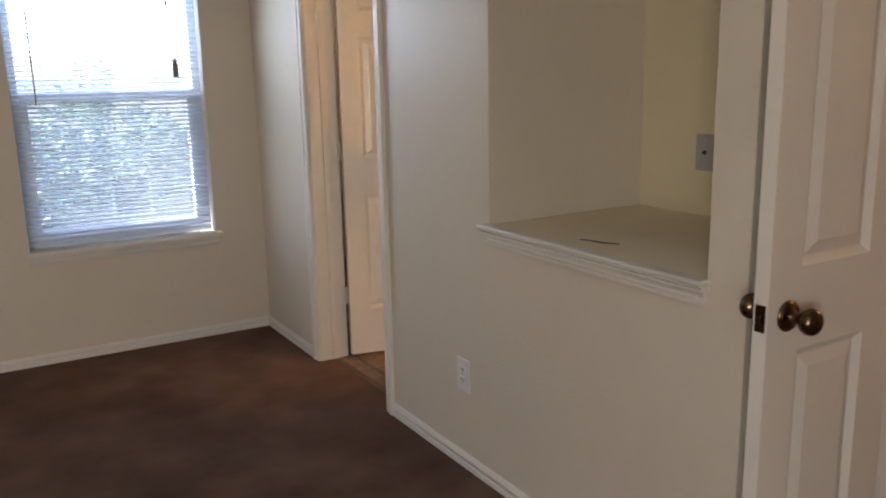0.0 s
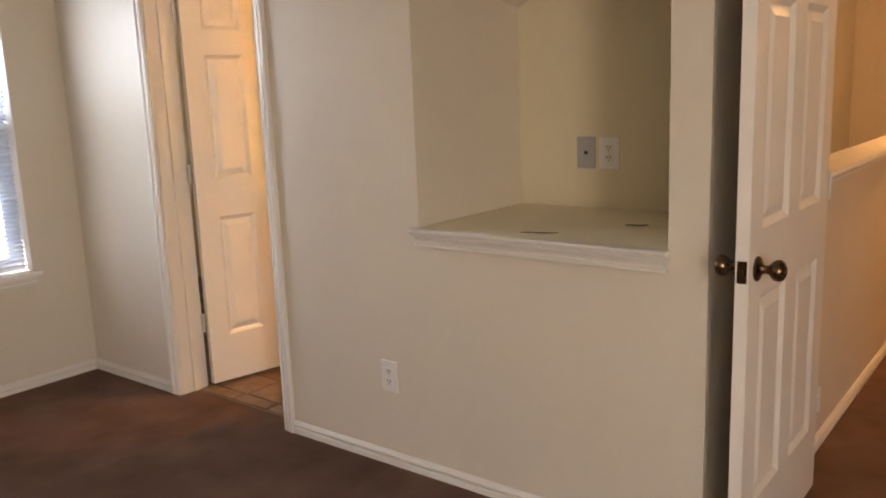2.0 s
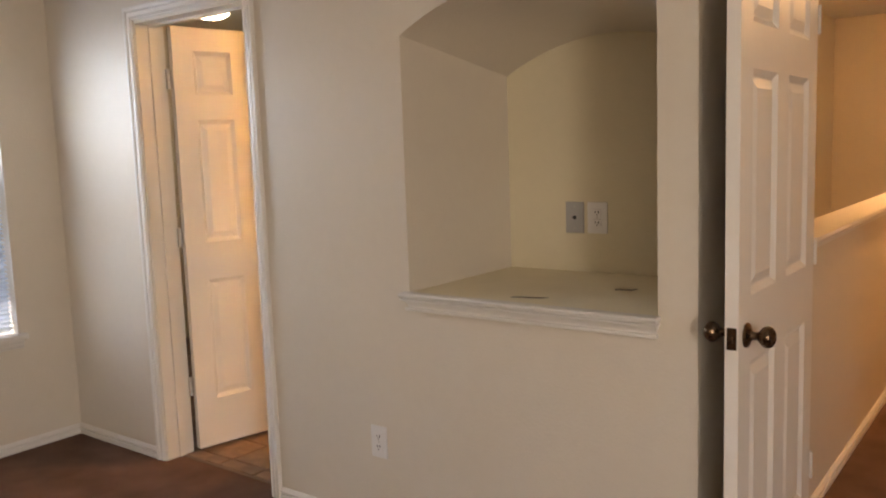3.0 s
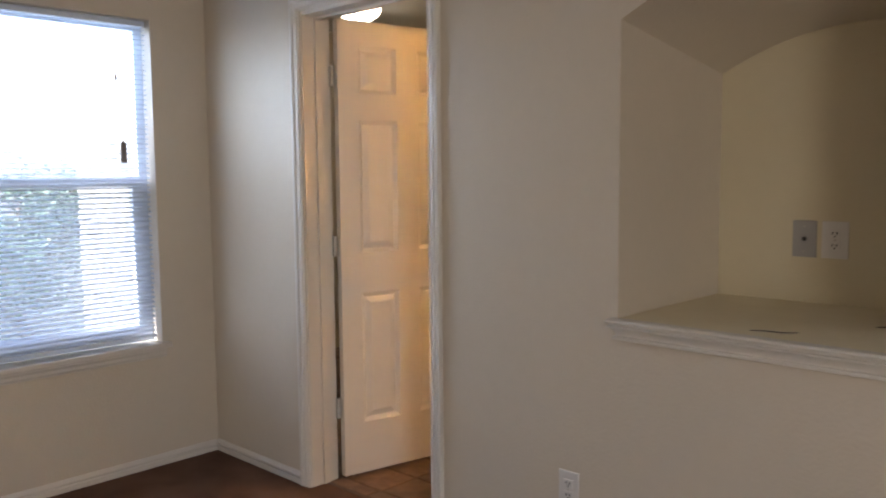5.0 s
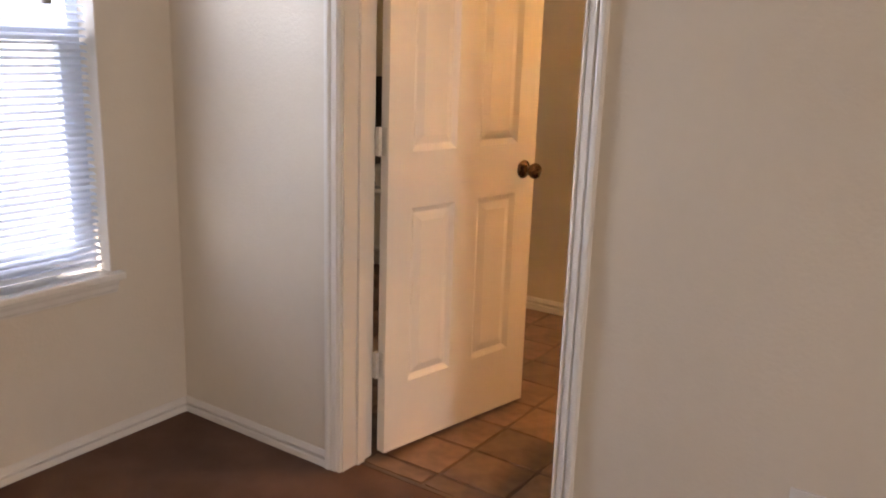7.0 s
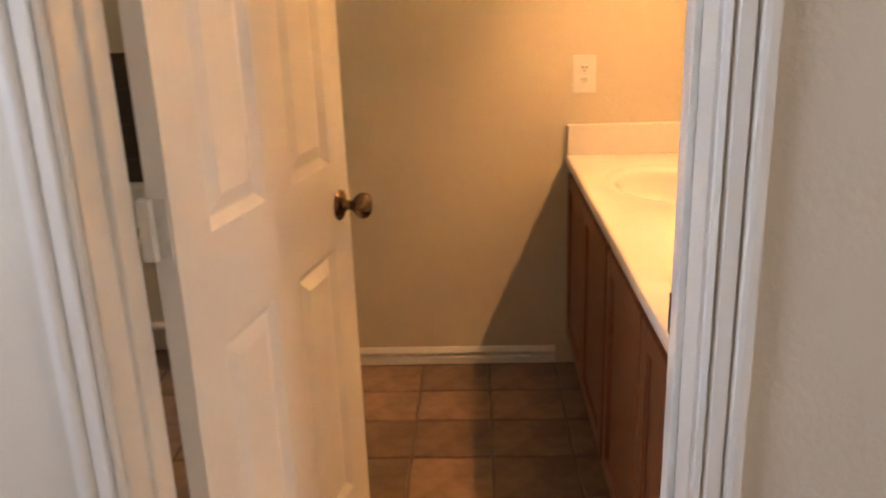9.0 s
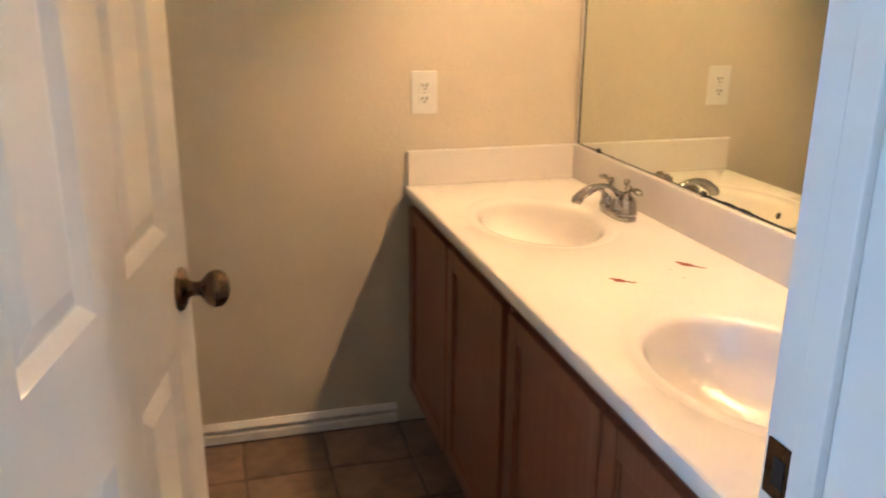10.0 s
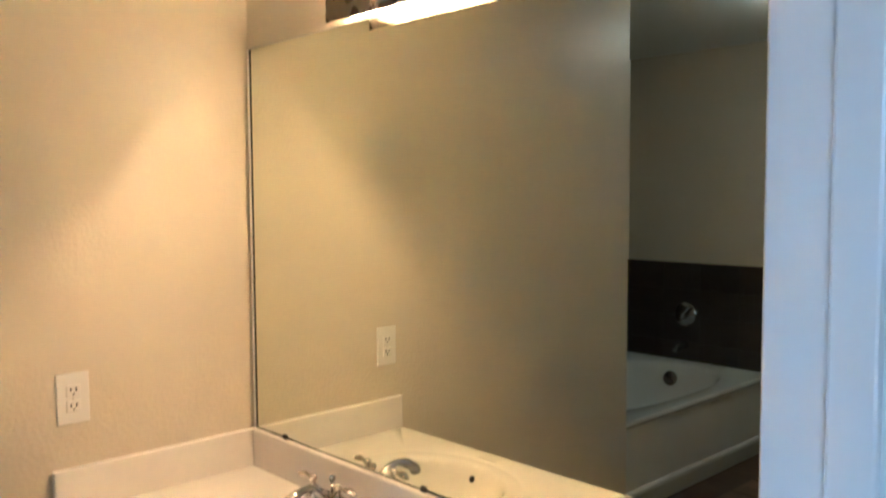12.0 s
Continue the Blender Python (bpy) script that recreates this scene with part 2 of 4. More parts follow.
def thing(name, label, category, at=(0, 0, 0), kind="", group="", m=None):
    ob = new(name)
    ob.empty_display_size = 0.1
    ob.matrix_basis = m if m else Matrix.Translation(at)
    return tagged(ob, label, category, group, kind)


def structure(name, bm, material, label, category="", smooth=False):
    return tagged(part(name, bm, material, smooth=smooth), label, category, kind="structure")


def boxes(*rows):
    bm = bmesh.new()
    for r in rows:
        box(bm, *r)
    return bm


# ---- floors and ceilings ----
carpet = boxes((XW, 0.0, YS, 0.0, -0.12, 0.0), (0.0, 0.085, D_R - 0.0, D_L, -0.12, 0.0), (0.0, N_D + 0.12, -4.45, P_Y, -0.12, 0.0), (N_D + 0.12, 6.6, -4.6, -3.408, -0.12, 0.0))
structure("floor", carpet, M_CARPET, "worn dark brown cut-pile bedroom carpet", "carpet")
structure("floor_bath", boxes((0.085, WT, D_R, D_L, -0.12, -0.006), (WT, XB + 0.0, YM, YT, -0.12, -0.006), (XB, 3.05, WALL_END, YT, -0.12, -0.006)), M_VINYL, "dark grout base of the bath floor", "floor")
structure("ceiling", boxes((XW, 0.0, YS, 0.0, CEIL, CEIL + 0.12), (0.0, N_D + 0.12, -4.45, P_Y, CEIL, CEIL + 0.12), (N_D + 0.12, 6.6, -4.6, -2.35, CEIL, CEIL + 0.12)), M_CEIL, "plain white textured ceiling of bedroom and landing", "ceiling")
structure("ceiling_bath", boxes((WT, XB, YM, YT, CEIL, CEIL + 0.12), (XB, 3.05, WALL_END, YT, CEIL, CEIL + 0.12)), M_CEIL, "plain white textured bathroom ceiling", "ceiling")

# ---- bedroom walls ----
# the wall x = 0 with the bath doorway and the arched niche
MID, HALF = (N_L + N_R) / 2, (N_L - N_R) / 2
ARC = [(MID + HALF * math.cos(math.pi * i / 28), N_SPRING + N_RISE * (1 - math.cos(math.pi * i / 28) ** 2)) for i in range(29)]
bm = boxes((0, WT, D_L + 0.018, 0, 0, CEIL), (0, WT, D_R - 0.018, D_L + 0.018, D_TOP + 0.006, CEIL), (0, WT, N_L, D_R - 0.018, 0, CEIL), (0, WT, N_R, N_L, 0, N_Z - 0.02), (0, N_D, P_Y, N_R, 0, CEIL))
rows = []
for fall, x in ((0.0, 0.0), (N_FALL, N_D)):
    rows.append(([bm.verts.new((x, y, z - fall)) for y, z in ARC], [bm.verts.new((x, y, CEIL)) for y, z in ARC]))
for i in range(28):
    for lo, hi in rows:
        bm.faces.new((lo[i], lo[i + 1], hi[i + 1], hi[i]))
wall = structure("wall_niche", bm, M_WALL, "greige painted bedroom wall with an arched niche", "wall")
bm = bmesh.new()
rows = [[bm.verts.new((x, y, z - fall)) for y, z in ARC] for fall, x in ((0.0, 0.0), (N_FALL, N_D))]
for i in range(28):
    bm.faces.new((rows[0][i], rows[1][i], rows[1][i + 1], rows[0][i + 1]))
structure("wall_niche_arch", bm, M_WALL, "greige curved soffit of the arched niche", "wall", smooth=True)
structure("wall_niche_side", boxes((WT, N_D, N_L, N_L + 0.10, 0, N_SPRING + 0.01)), M_WALL, "greige side wall inside the niche", "wall")
structure("wall_niche_back", boxes((N_D, N_D + 0.12, P_Y + 0.001, N_L + 0.10, 0, CEIL)), M_CREAM, "cream back wall of the arched niche", "wall")
# window wall
structure("wall_window", boxes((XW - 0.15, WX0, 0, 0.15, 0, CEIL), (WX1, 0.04, 0, 0.15, 0, CEIL), (WX0, WX1, 0, 0.15, 0, WZ0 - 0.03), (WX0, WX1, 0, 0.15, WZ1, CEIL)), M_WALL, "greige painted bedroom wall round the window", "wall")
structure("wall_west", boxes((XW - 0.15, XW, YS, 0, 0, CEIL)), M_WALL, "plain greige bedroom wall opposite the niche", "wall")
# unseen wall; its opening is assumed, made to hold the daylight panel
structure("wall_south", boxes((XW - 0.15, -4.12, YS - 0.15, YS, 0, CEIL), (-3.08, 0.12, YS - 0.15, YS, 0, CEIL), (-4.12, -3.08, YS - 0.15, YS, 0, WZ0), (-4.12, -3.08, YS - 0.15, YS, WZ1 + 0.02, CEIL)), M_WALL, "greige bedroom wall with an assumed, unseen second window opening", "wall")
structure("wall_passage", boxes((0, N_D + 0.12, -4.57, -4.45, 0, CEIL), (0, 0.12, YS, -4.57, 0, CEIL)), M_WALL, "plain greige wall beside the bedroom entrance", "wall")
H_L, H_R = -3.442, -4.26
structure("wall_entry", boxes((N_D + 0.0005, N_D + 0.12, H_L + 0.018, P_Y, 0, CEIL), (N_D + 0.0005, N_D + 0.12, -4.45, H_R - 0.018, 0, CEIL), (N_D + 0.0005, N_D + 0.12, H_R - 0.018, H_L + 0.018, 2.053, CEIL)), M_WALL, "greige wall with the bedroom entrance doorway", "wall")
# landing and stairwell
structure("wall_half", boxes((N_D + 0.12, 6.48, -3.408, -3.29, 0, 1.03)), M_WALL, "painted half wall along the stairwell on the landing", "wall")
structure("wall_stairwell", boxes((N_D + 0.12, 6.6, -2.45, -2.33, -2.6, CEIL), (5.9, 6.02, -3.29, -2.45, -2.6, CEIL)), M_WALL, "painted wall beyond the stairwell", "wall")
structure("wall_landing", boxes((N_D + 0.12, 6.6, -4.72, -4.6, 0, CEIL), (6.48, 6.6, -4.6, -3.408, 0, CEIL)), M_WALL, "plain painted landing wall", "wall")
structure("floor_stairwell", boxes((N_D + 0.12, 6.6, -3.29, -2.45, -2.7, -2.6)), M_CARPET, "carpeted floor at the foot of the stairwell", "floor")
structure("wall_stair_under", boxes((N_D + 0.12, 6.48, -3.408, -3.29, -2.6, -0.12), (N_D, N_D + 0.12, -3.29, -2.33, -2.6, -0.12)), M_WALL, "painted stairwell wall below the landing", "wall")

# ---- bath walls ----
structure("wall_vanity", boxes((WT, XB + 0.12, YM - 0.08, YM, -0.05, CEIL)), M_BATHWALL, "cream painted bathroom wall behind the vanity", "wall")
structure("wall_bath_far", boxes((XB, XB + 0.12, YM, WALL_END, -0.05, CEIL)), M_BATHWALL, "cream painted bathroom wall with an outlet", "wall")
structure("wall_tub_side", boxes((XB + 0.12, 3.17, WALL_END - 0.12, WALL_END, -0.05, CEIL)), M_BATHWALL, "cream painted wall beside the bathtub", "wall")
structure("wall_tub_back", boxes((3.05, 3.17, WALL_END, YT, -0.05, CEIL)), M_BATHWALL, "cream painted wall behind the bathtub", "wall")
structure("wall_tub_tap", boxes((0.04, 3.17, YT, YT + 0.13, -3.0, CEIL + 0.2)), M_BATHWALL, "cream painted wall above the brown tub tiles", "wall")
structure("wall_bath_west", boxes((0.05, WT, 0.15, YT, -3.0, CEIL + 0.2)), M_BATHWALL, "cream painted outer wall of the bathroom", "wall")

# ---- trim ----
BASE = [(0, 0), (0.014, 0), (0.014, 0.019), (0.011, 0.022), (0.0005, 0.0215), (0.0005, 0.034), (0.013, 0.031), (0.014, 0.035), (0.007, 0.045), (0.004, 0.049), (0, 0.049)]


def baseboard(name, a, b, out, label, tall=1.1):
    """A moulded board from a to b (x, y); out is the room side's direction."""
    a, b, o = Vector((*a, 0)), Vector((*b, 0)), Vector((*out, 0))

    @stations(2)
    def place(u, v, k):
        return (b if k else a) + o * u + Vector((0, 0, v * tall))
    bm = bmesh.new()
    prism(bm, BASE, place)
    return structure(name, bm, M_TRIM, label, "baseboard")


CW = 0.058
baseboard("baseboard", (0, 0), (0, D_L + CW + 0.002), (-1, 0), "white moulded baseboard between corner and bath door")
baseboard("baseboard", (0, D_R - CW - 0.002), (0, P_Y), (-1, 0), "white moulded baseboard below the niche")
baseboard("baseboard", (XW, 0), (-0.013, 0), (0, -1), "white moulded baseboard below the window")
baseboard("baseboard", (0, P_Y), (N_D, P_Y), (0, -1), "white moulded baseboard behind the open entrance door")
baseboard("baseboard", (N_D + 0.12, -3.408), (6.48, -3.408), (0, -1), "white moulded baseboard along the half wall")
baseboard("baseboard", (XB, WALL_END), (XB, YC + 0.03), (-1, 0), "white moulded baseboard in the bathroom", 1.36)

CASE = [(0, 0), (0, 0.010), (0.006, 0.014), (0.010, 0.006), (0.015, 0.014), (0.031, 0.016), (0.035, 0.0085), (0.040, 0.018), (0.046, 0.020), (0.056, 0.020), (0.058, 0.017), (0.058, 0)]


def casing(parent, x, out, y0, y1, top, reveal=0.005):
    """Mitred moulding round three sides of a doorway in a wall x = const; y0 > y1."""
    @stations(4)
    def place(u, v, k):
        w = u + reveal
        return Vector((x + out * v, (y0 + w) if k < 2 else (y1 - w), 0.0 if k in (0, 3) else top + w))
    bm = bmesh.new()
    prism(bm, CASE, place)
    return part("casing", bm, M_TRIM, parent, "white painted moulded casing")


def jambs(parent, x0, x1, y0, y1, top, stop_x):
    t = 0.018
    part("jamb", boxes((x0, x1, y0, y0 + t, 0, top + t)), M_TRIM, parent)
    part("jamb", boxes((x0, x1, y1 - t, y1, 0, top + t)), M_TRIM, parent)
    part("head_jamb", boxes((x0, x1, y1, y0, top, top + t)), M_TRIM, parent)
    for r in ((stop_x, stop_x + 0.035, y0 - 0.011, y0, 0, top), (stop_x, stop_x + 0.035, y1, y1 + 0.011, 0, top), (stop_x, stop_x + 0.035, y1 + 0.011, y0 - 0.011, top - 0.011, top)):
        part("door_stop", rbox(*r, r=0.003), M_TRIM, parent)


frame_bath = thing("door_frame", "white painted bathroom door frame with moulded casing", "door frame", kind="structure")
casing(frame_bath, 0.0, -1, D_L, D_R, D_TOP - 0.018 + 0.016)
casing(frame_bath, WT, 1, D_L, D_R, D_TOP - 0.002)
jambs(frame_bath, -0.001, WT + 0.001, D_L - 0.0, D_R + 0.0, D_TOP - 0.012, 0.062)
sp = part("strike_plate", rbox(0.098, 0.139, D_R + 0.0, D_R + 0.003, 0.895, 0.955, r=0.001, seg=1), M_BRONZE, frame_bath, "dark bronze strike plate")
part("strike_hole", boxes((0.110, 0.126, D_R + 0.003, D_R + 0.0042, 0.910, 0.940)), M_SLOT, sp)
frame_entry = thing("door_frame", "white painted bedroom entrance door frame", "door frame", kind="structure")
casing(frame_entry, N_D, -1, H_L, H_R, 2.04)
jambs(frame_entry, N_D - 0.001, N_D + 0.121, H_L, H_R, 2.035, N_D + 0.045)


# ---- panel doors ----
def panel_door(name, label, width, m, knob_u, knob_z, group="panel doors", face_knobs=(1, 1)):
    """A moulded six-panel door: hinge edge at u = 0, faces at v = 0 (towards -y) and v = T."""
    T, z0, z1 = 0.035, 0.02, 2.04
    st, mull = 0.100, 0.110
    pw = (width - 2 * st - mull) / 2
    us = [0, st, st + pw, st + pw + mull, width - st, width]
    zs = [z0, 0.253, 0.845, 1.025, 1.611, 1.727, 1.932, z1]
    th = thing(name, label, "door", kind="structure", m=m)
    bm = bmesh.new()
    holes = [(i, k) for i in (1, 3) for k in (1, 3, 5)]
    s, dp = 0.018, 0.012
    for v, d in ((0.0, 1), (T, -1)):
        for i in range(5):
            for k in range(7):
                a = [(us[i], zs[k]), (us[i + 1], zs[k]), (us[i + 1], zs[k + 1]), (us[i], zs[k + 1])]
                if (i, k) not in holes:
                    bm.faces.new([bm.verts.new((u, v, z)) for u, z in a])
                    continue
                b = [(us[i] + s, zs[k] + s), (us[i + 1] - s, zs[k] + s), (us[i + 1] - s, zs[k + 1] - s), (us[i] + s, zs[k + 1] - s)]
                for q in range(4):
                    e = (q + 1) % 4
                    bm.faces.new([bm.verts.new(p) for p in ((a[q][0], v, a[q][1]), (a[e][0], v, a[e][1]), (b[e][0], v + d * dp, b[e][1]), (b[q][0], v + d * dp, b[q][1]))])
                bm.faces.new([bm.verts.new((u, v + d * dp, z)) for u, z in b])
    for a, b in (((0, z0), (0, z1)), ((width, z0), (width, z1)), ((0, z0), (width, z0)), ((0, z1), (width, z1))):
        bm.faces.new([bm.verts.new(p) for p in ((a[0], 0, a[1]), (b[0], 0, b[1]), (b[0], T, b[1]), (a[0], T, a[1]))])
    part("leaf", bm, M_DOOR, th)
    for i, k in holes:
        for v, d in ((0.0, 1), (T, -1)):
            bm = bmesh.new()
            u0, u1, w0, w1 = us[i] + s + 0.004, us[i + 1] - s - 0.004, zs[k] + s + 0.004, zs[k + 1] - s - 0.004
            g = 0.026
            lo = [bm.verts.new((u, v + d * dp, z)) for u, z in ((u0, w0), (u1, w0), (u1, w1), (u0, w1))]
            hi = [bm.verts.new((u, v + d * 0.003, z)) for u, z in ((u0 + g, w0 + g), (u1 - g, w0 + g), (u1 - g, w1 - g), (u0 + g, w1 - g))]
            for q in range(4):
                e = (q + 1) % 4
                bm.faces.new((lo[q], lo[e], hi[e], hi[q]))
            bm.faces.new(hi)
            bm.faces.new(lo[::-1])
            part("panel", bm, M_DOOR, th)
    for v, d in ((0.0, -1), (T, 1)):
        at = Matrix.Translation((knob_u, v, knob_z)) @ (pose(0, 0, 0, 90) if d < 0 else pose(0, 0, 0, -90))
        bm = bmesh.new()
        lathe(bm, [(0.033, 0.0), (0.0335, 0.003), (0.031, 0.007), (0.024, 0.010), (0.016, 0.012), (0.0115, 0.017), (0.0105, 0.026), (0.0125, 0.032), (0.019, 0.037), (0.0255, 0.044), (0.0285, 0.052), (0.0280, 0.060), (0.024, 0.067), (0.016, 0.072), (0.006, 0.0745), (0.0, 0.075)], at, 32)
        part("door_knob", bm, M_BRONZE, th, "aged bronze round knob", smooth=True)
    part("latch_plate", rbox(width - 0.0005, width + 0.002, T / 2 - 0.0125, T / 2 + 0.0125, knob_z - 0.029, knob_z + 0.029, r=0.0008, seg=1), M_BRONZE, th, "dark bronze latch plate")
    part("latch_bolt", rbox(width + 0.001, width + 0.011, T / 2 - 0.006, T / 2 + 0.006, knob_z - 0.010, knob_z + 0.010, r=0.003), M_BRONZE, th)
    for z in (0.33, 1.06, 1.80):
        bm = bmesh.new()
        box(bm, -0.0022, 0.0002, 0.004, T - 0.001, z - 0.044, z + 0.044)
        for q in range(5):
            lathe(bm, [(0.0055, z - 0.044 + q * 0.0178), (0.0055, z - 0.044 + q * 0.0178 + 0.0165)], Matrix.Translation((-0.006, T + 0.004, 0)), 12)
        box(bm, -0.022, -0.010, 0.020, T + 0.003, z - 0.044, z + 0.044)
        part("hinge", bm, M_HINGE, th, "white painted steel hinge")
    return th


panel_door("door_1", "white six-panel bathroom door standing open into the bathroom", 0.70, pose(0.150, -0.818, 0, 0, 0, -11.5), 0.638, 0.928)
# the entrance door stands open along the passage; its hinge edge is at the far end
panel_door("door_2", "white six-panel bedroom entrance door standing open", 0.775, pose(0.648, -3.454, 0, 0, 0, 180), 0.712, 0.925)

# ---- niche shelf and sill ----
shelf = thing("niche_shelf", "cream niche shelf with a white moulded front edge", "shelf", (0, 0, 0), kind="structure")
part("shelf_board", boxes((0.0, N_D, N_R, N_L, N_Z - 0.02, N_Z)), M_SHELF, shelf)
SILL = [(0, -0.079), (0.016, -0.079), (0.020, -0.076), (0.020, -0.067), (0.005, -0.065), (0.005, -0.060), (0.012, -0.049), (0.021, -0.038), (0.032, -0.032), (0.040, -0.031), (0.040, -0.025), (0.026, -0.025), (0.026, -0.015), (0.043, -0.015), (0.047, -0.007), (0.042, -0.001), (0.034, 0.001), (0, 0.001)]


@stations(4)
def sill_place(u, v, k):
    return Vector((-0.88 * u if k in (1, 2) else 0.0, (N_L + 0.001 + u * 0.45) if k < 2 else (N_R + 0.004 - u * 0.3), N_Z + 0.001 + 0.82 * v))


bm = bmesh.new()
prism(bm, SILL, sill_place)
part("sill_moulding", bm, M_TRIM, shelf, "white crown-profiled sill moulding")


def twig(at, turn, length, label):
    bm = bmesh.new()
    pts = [(-length / 2 + length * i / 8, 0.006 * math.sin(i * 0.9), 0.0024) for i in range(9)]
    tube(bm, pts, [0.0009 + 0.0010 * math.sin(math.pi * (i + 0.5) / 9) for i in range(9)], 7)
    ob = part("twig", bm, M_TWIG, m=pose(*at, 0, 0, turn))
    return tagged(ob, label, "debris", "niche litter")


twig((0.085, -2.745, N_Z), -68, 0.125, "thin dark dry twig lying on the niche shelf")
twig((0.350, -2.965, N_Z), -62, 0.075, "short dark splinter lying on the niche shelf")


# ---- outlets ----
def outlet(label, m, w=0.076, h=0.122, kind_="duplex"):
    """A cover plate in the plane x = 0 facing -x, centred on the origin."""
    th = thing("outlet" if kind_ == "duplex" else "coax_plate", label, "wall outlet", m=m)
    mt = M_PLATE if kind_ == "duplex" else M_GREYPLATE
    pl = part("cover_plate", rbox(-0.006, 0.0, -w / 2, w / 2, -h / 2, h / 2, r=0.0025), mt, th)
    if kind_ == "duplex":
        for s in (-1, 1):
            rc = part("receptacle", rbox(-0.0085, -0.004, -0.017, 0.017, s * 0.0195 - 0.0143, s * 0.0195 + 0.0143, r=0.002), M_PLATE, th)
            for dy, hh in ((-0.0065, 0.0048), (0.0065, 0.0040)):
                part("slot", boxes((-0.0092, -0.0080, dy - 0.0019, dy + 0.0019, s * 0.0195 + 0.003 - hh, s * 0.0195 + 0.003 + hh)), M_SLOT, rc)
            bm = bmesh.new()
            lathe(bm, [(0.0028, 0), (0.0028, 0.0012)], Matrix.Translation((-0.0080, 0, s * 0.0195 - 0.008)) @ pose(0, 0, 0, 0, -90), 12)
            part("ground_hole", bm, M_SLOT, rc)
        bm = bmesh.new()
        lathe(bm, [(0.003, 0), (0.0026, 0.0012)], Matrix.Translation((-0.006, 0, 0)) @ pose(0, 0, 0, 0, -90), 12)
        part("screw", bm, M_STEEL, th)
    else:
        bm = bmesh.new()
        lathe(bm, [(0.0075, 0), (0.0070, 0.003), (0.0045, 0.003), (0.0045, 0.009)], Matrix.Translation((-0.006, 0, 0.0)) @ pose(0, 0, 0, 0, -90), 14)
        part("coax_jack", bm, M_SLOT, th)
        for s in (-1, 1):
            bm = bmesh.new()
            lathe(bm, [(0.003, 0), (0.0026, 0.0012)], Matrix.Translation((-0.006, 0, s * 0.042)) @ pose(0, 0, 0, 0, -90), 12)
            part("screw", bm, M_STEEL, th)
    return th


outlet("white duplex outlet low on the wall below the niche", Matrix.Translation((0, -2.133, 0.357)))
outlet("white duplex outlet on the niche's back wall", Matrix.Translation((N_D, -2.703, 1.150)), 0.084)
outlet("grey coaxial jack plate on the niche's back wall", Matrix.Translation((N_D, -2.606, 1.150)), 0.078, kind_="coax")
outlet("white duplex outlet above the vanity's side splash", Matrix.Translation((XB, -1.617, 1.072)), 0.078, 0.126)

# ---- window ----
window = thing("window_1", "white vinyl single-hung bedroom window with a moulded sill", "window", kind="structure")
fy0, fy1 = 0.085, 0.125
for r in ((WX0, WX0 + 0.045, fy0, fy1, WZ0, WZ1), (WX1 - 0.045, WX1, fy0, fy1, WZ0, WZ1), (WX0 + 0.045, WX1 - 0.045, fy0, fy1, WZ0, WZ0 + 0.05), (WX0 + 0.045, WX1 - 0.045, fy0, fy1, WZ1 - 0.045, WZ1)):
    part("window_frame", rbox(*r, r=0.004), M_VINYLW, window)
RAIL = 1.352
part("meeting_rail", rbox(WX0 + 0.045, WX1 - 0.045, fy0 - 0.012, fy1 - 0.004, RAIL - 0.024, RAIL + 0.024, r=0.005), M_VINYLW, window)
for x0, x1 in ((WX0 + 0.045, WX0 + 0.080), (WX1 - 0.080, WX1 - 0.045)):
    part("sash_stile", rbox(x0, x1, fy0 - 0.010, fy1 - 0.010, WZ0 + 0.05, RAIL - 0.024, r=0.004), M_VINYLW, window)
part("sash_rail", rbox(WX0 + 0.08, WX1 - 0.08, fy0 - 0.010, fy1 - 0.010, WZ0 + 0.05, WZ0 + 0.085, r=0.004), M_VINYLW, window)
for z0, z1, y in ((WZ0 + 0.07, RAIL, 0.098), (RAIL, WZ1 - 0.03, 0.112)):
    pane = part("pane", boxes((WX0 + 0.05, WX1 - 0.05, y, y + 0.004, z0, z1)), M_GLASS, window)
    pane.visible_shadow = False
part("reveal_lining", boxes((WX0 - 0.001, WX0 + 0.004, 0.001, fy0, WZ0, WZ1), (WX1 - 0.004, WX1 + 0.001, 0.001, fy0, WZ0, WZ1)), M_TRIM, window)
# stool and apron
bm = bmesh.new()
box(bm, WX0, WX1, 0.0, fy0 + 0.002, WZ0 - 0.026, WZ0)
part("sill_board", bm, M_TRIM, window)
part("sill_nose", rbox(WX0 - 0.025, WX1 + 0.032, -0.036, 0.002, WZ0 - 0.026, WZ0 + 0.0005, r=0.007, seg=3), M_TRIM, window, "white rounded window stool")
APRON = [(0, 0), (0.008, 0), (0.010, 0.006), (0.014, 0.012), (0.016, 0.026), (0.022, 0.038), (0.022, 0.044), (0, 0.044)]


@stations(2)
def apron_place(u, v, k):
    return Vector((WX1 + 0.012 if k else WX0 - 0.008, -u, WZ0 - 0.071 + v))


bm = bmesh.new()
prism(bm, APRON, apron_place)
part("sill_apron", bm, M_TRIM, window, "white moulded apron below the sill")

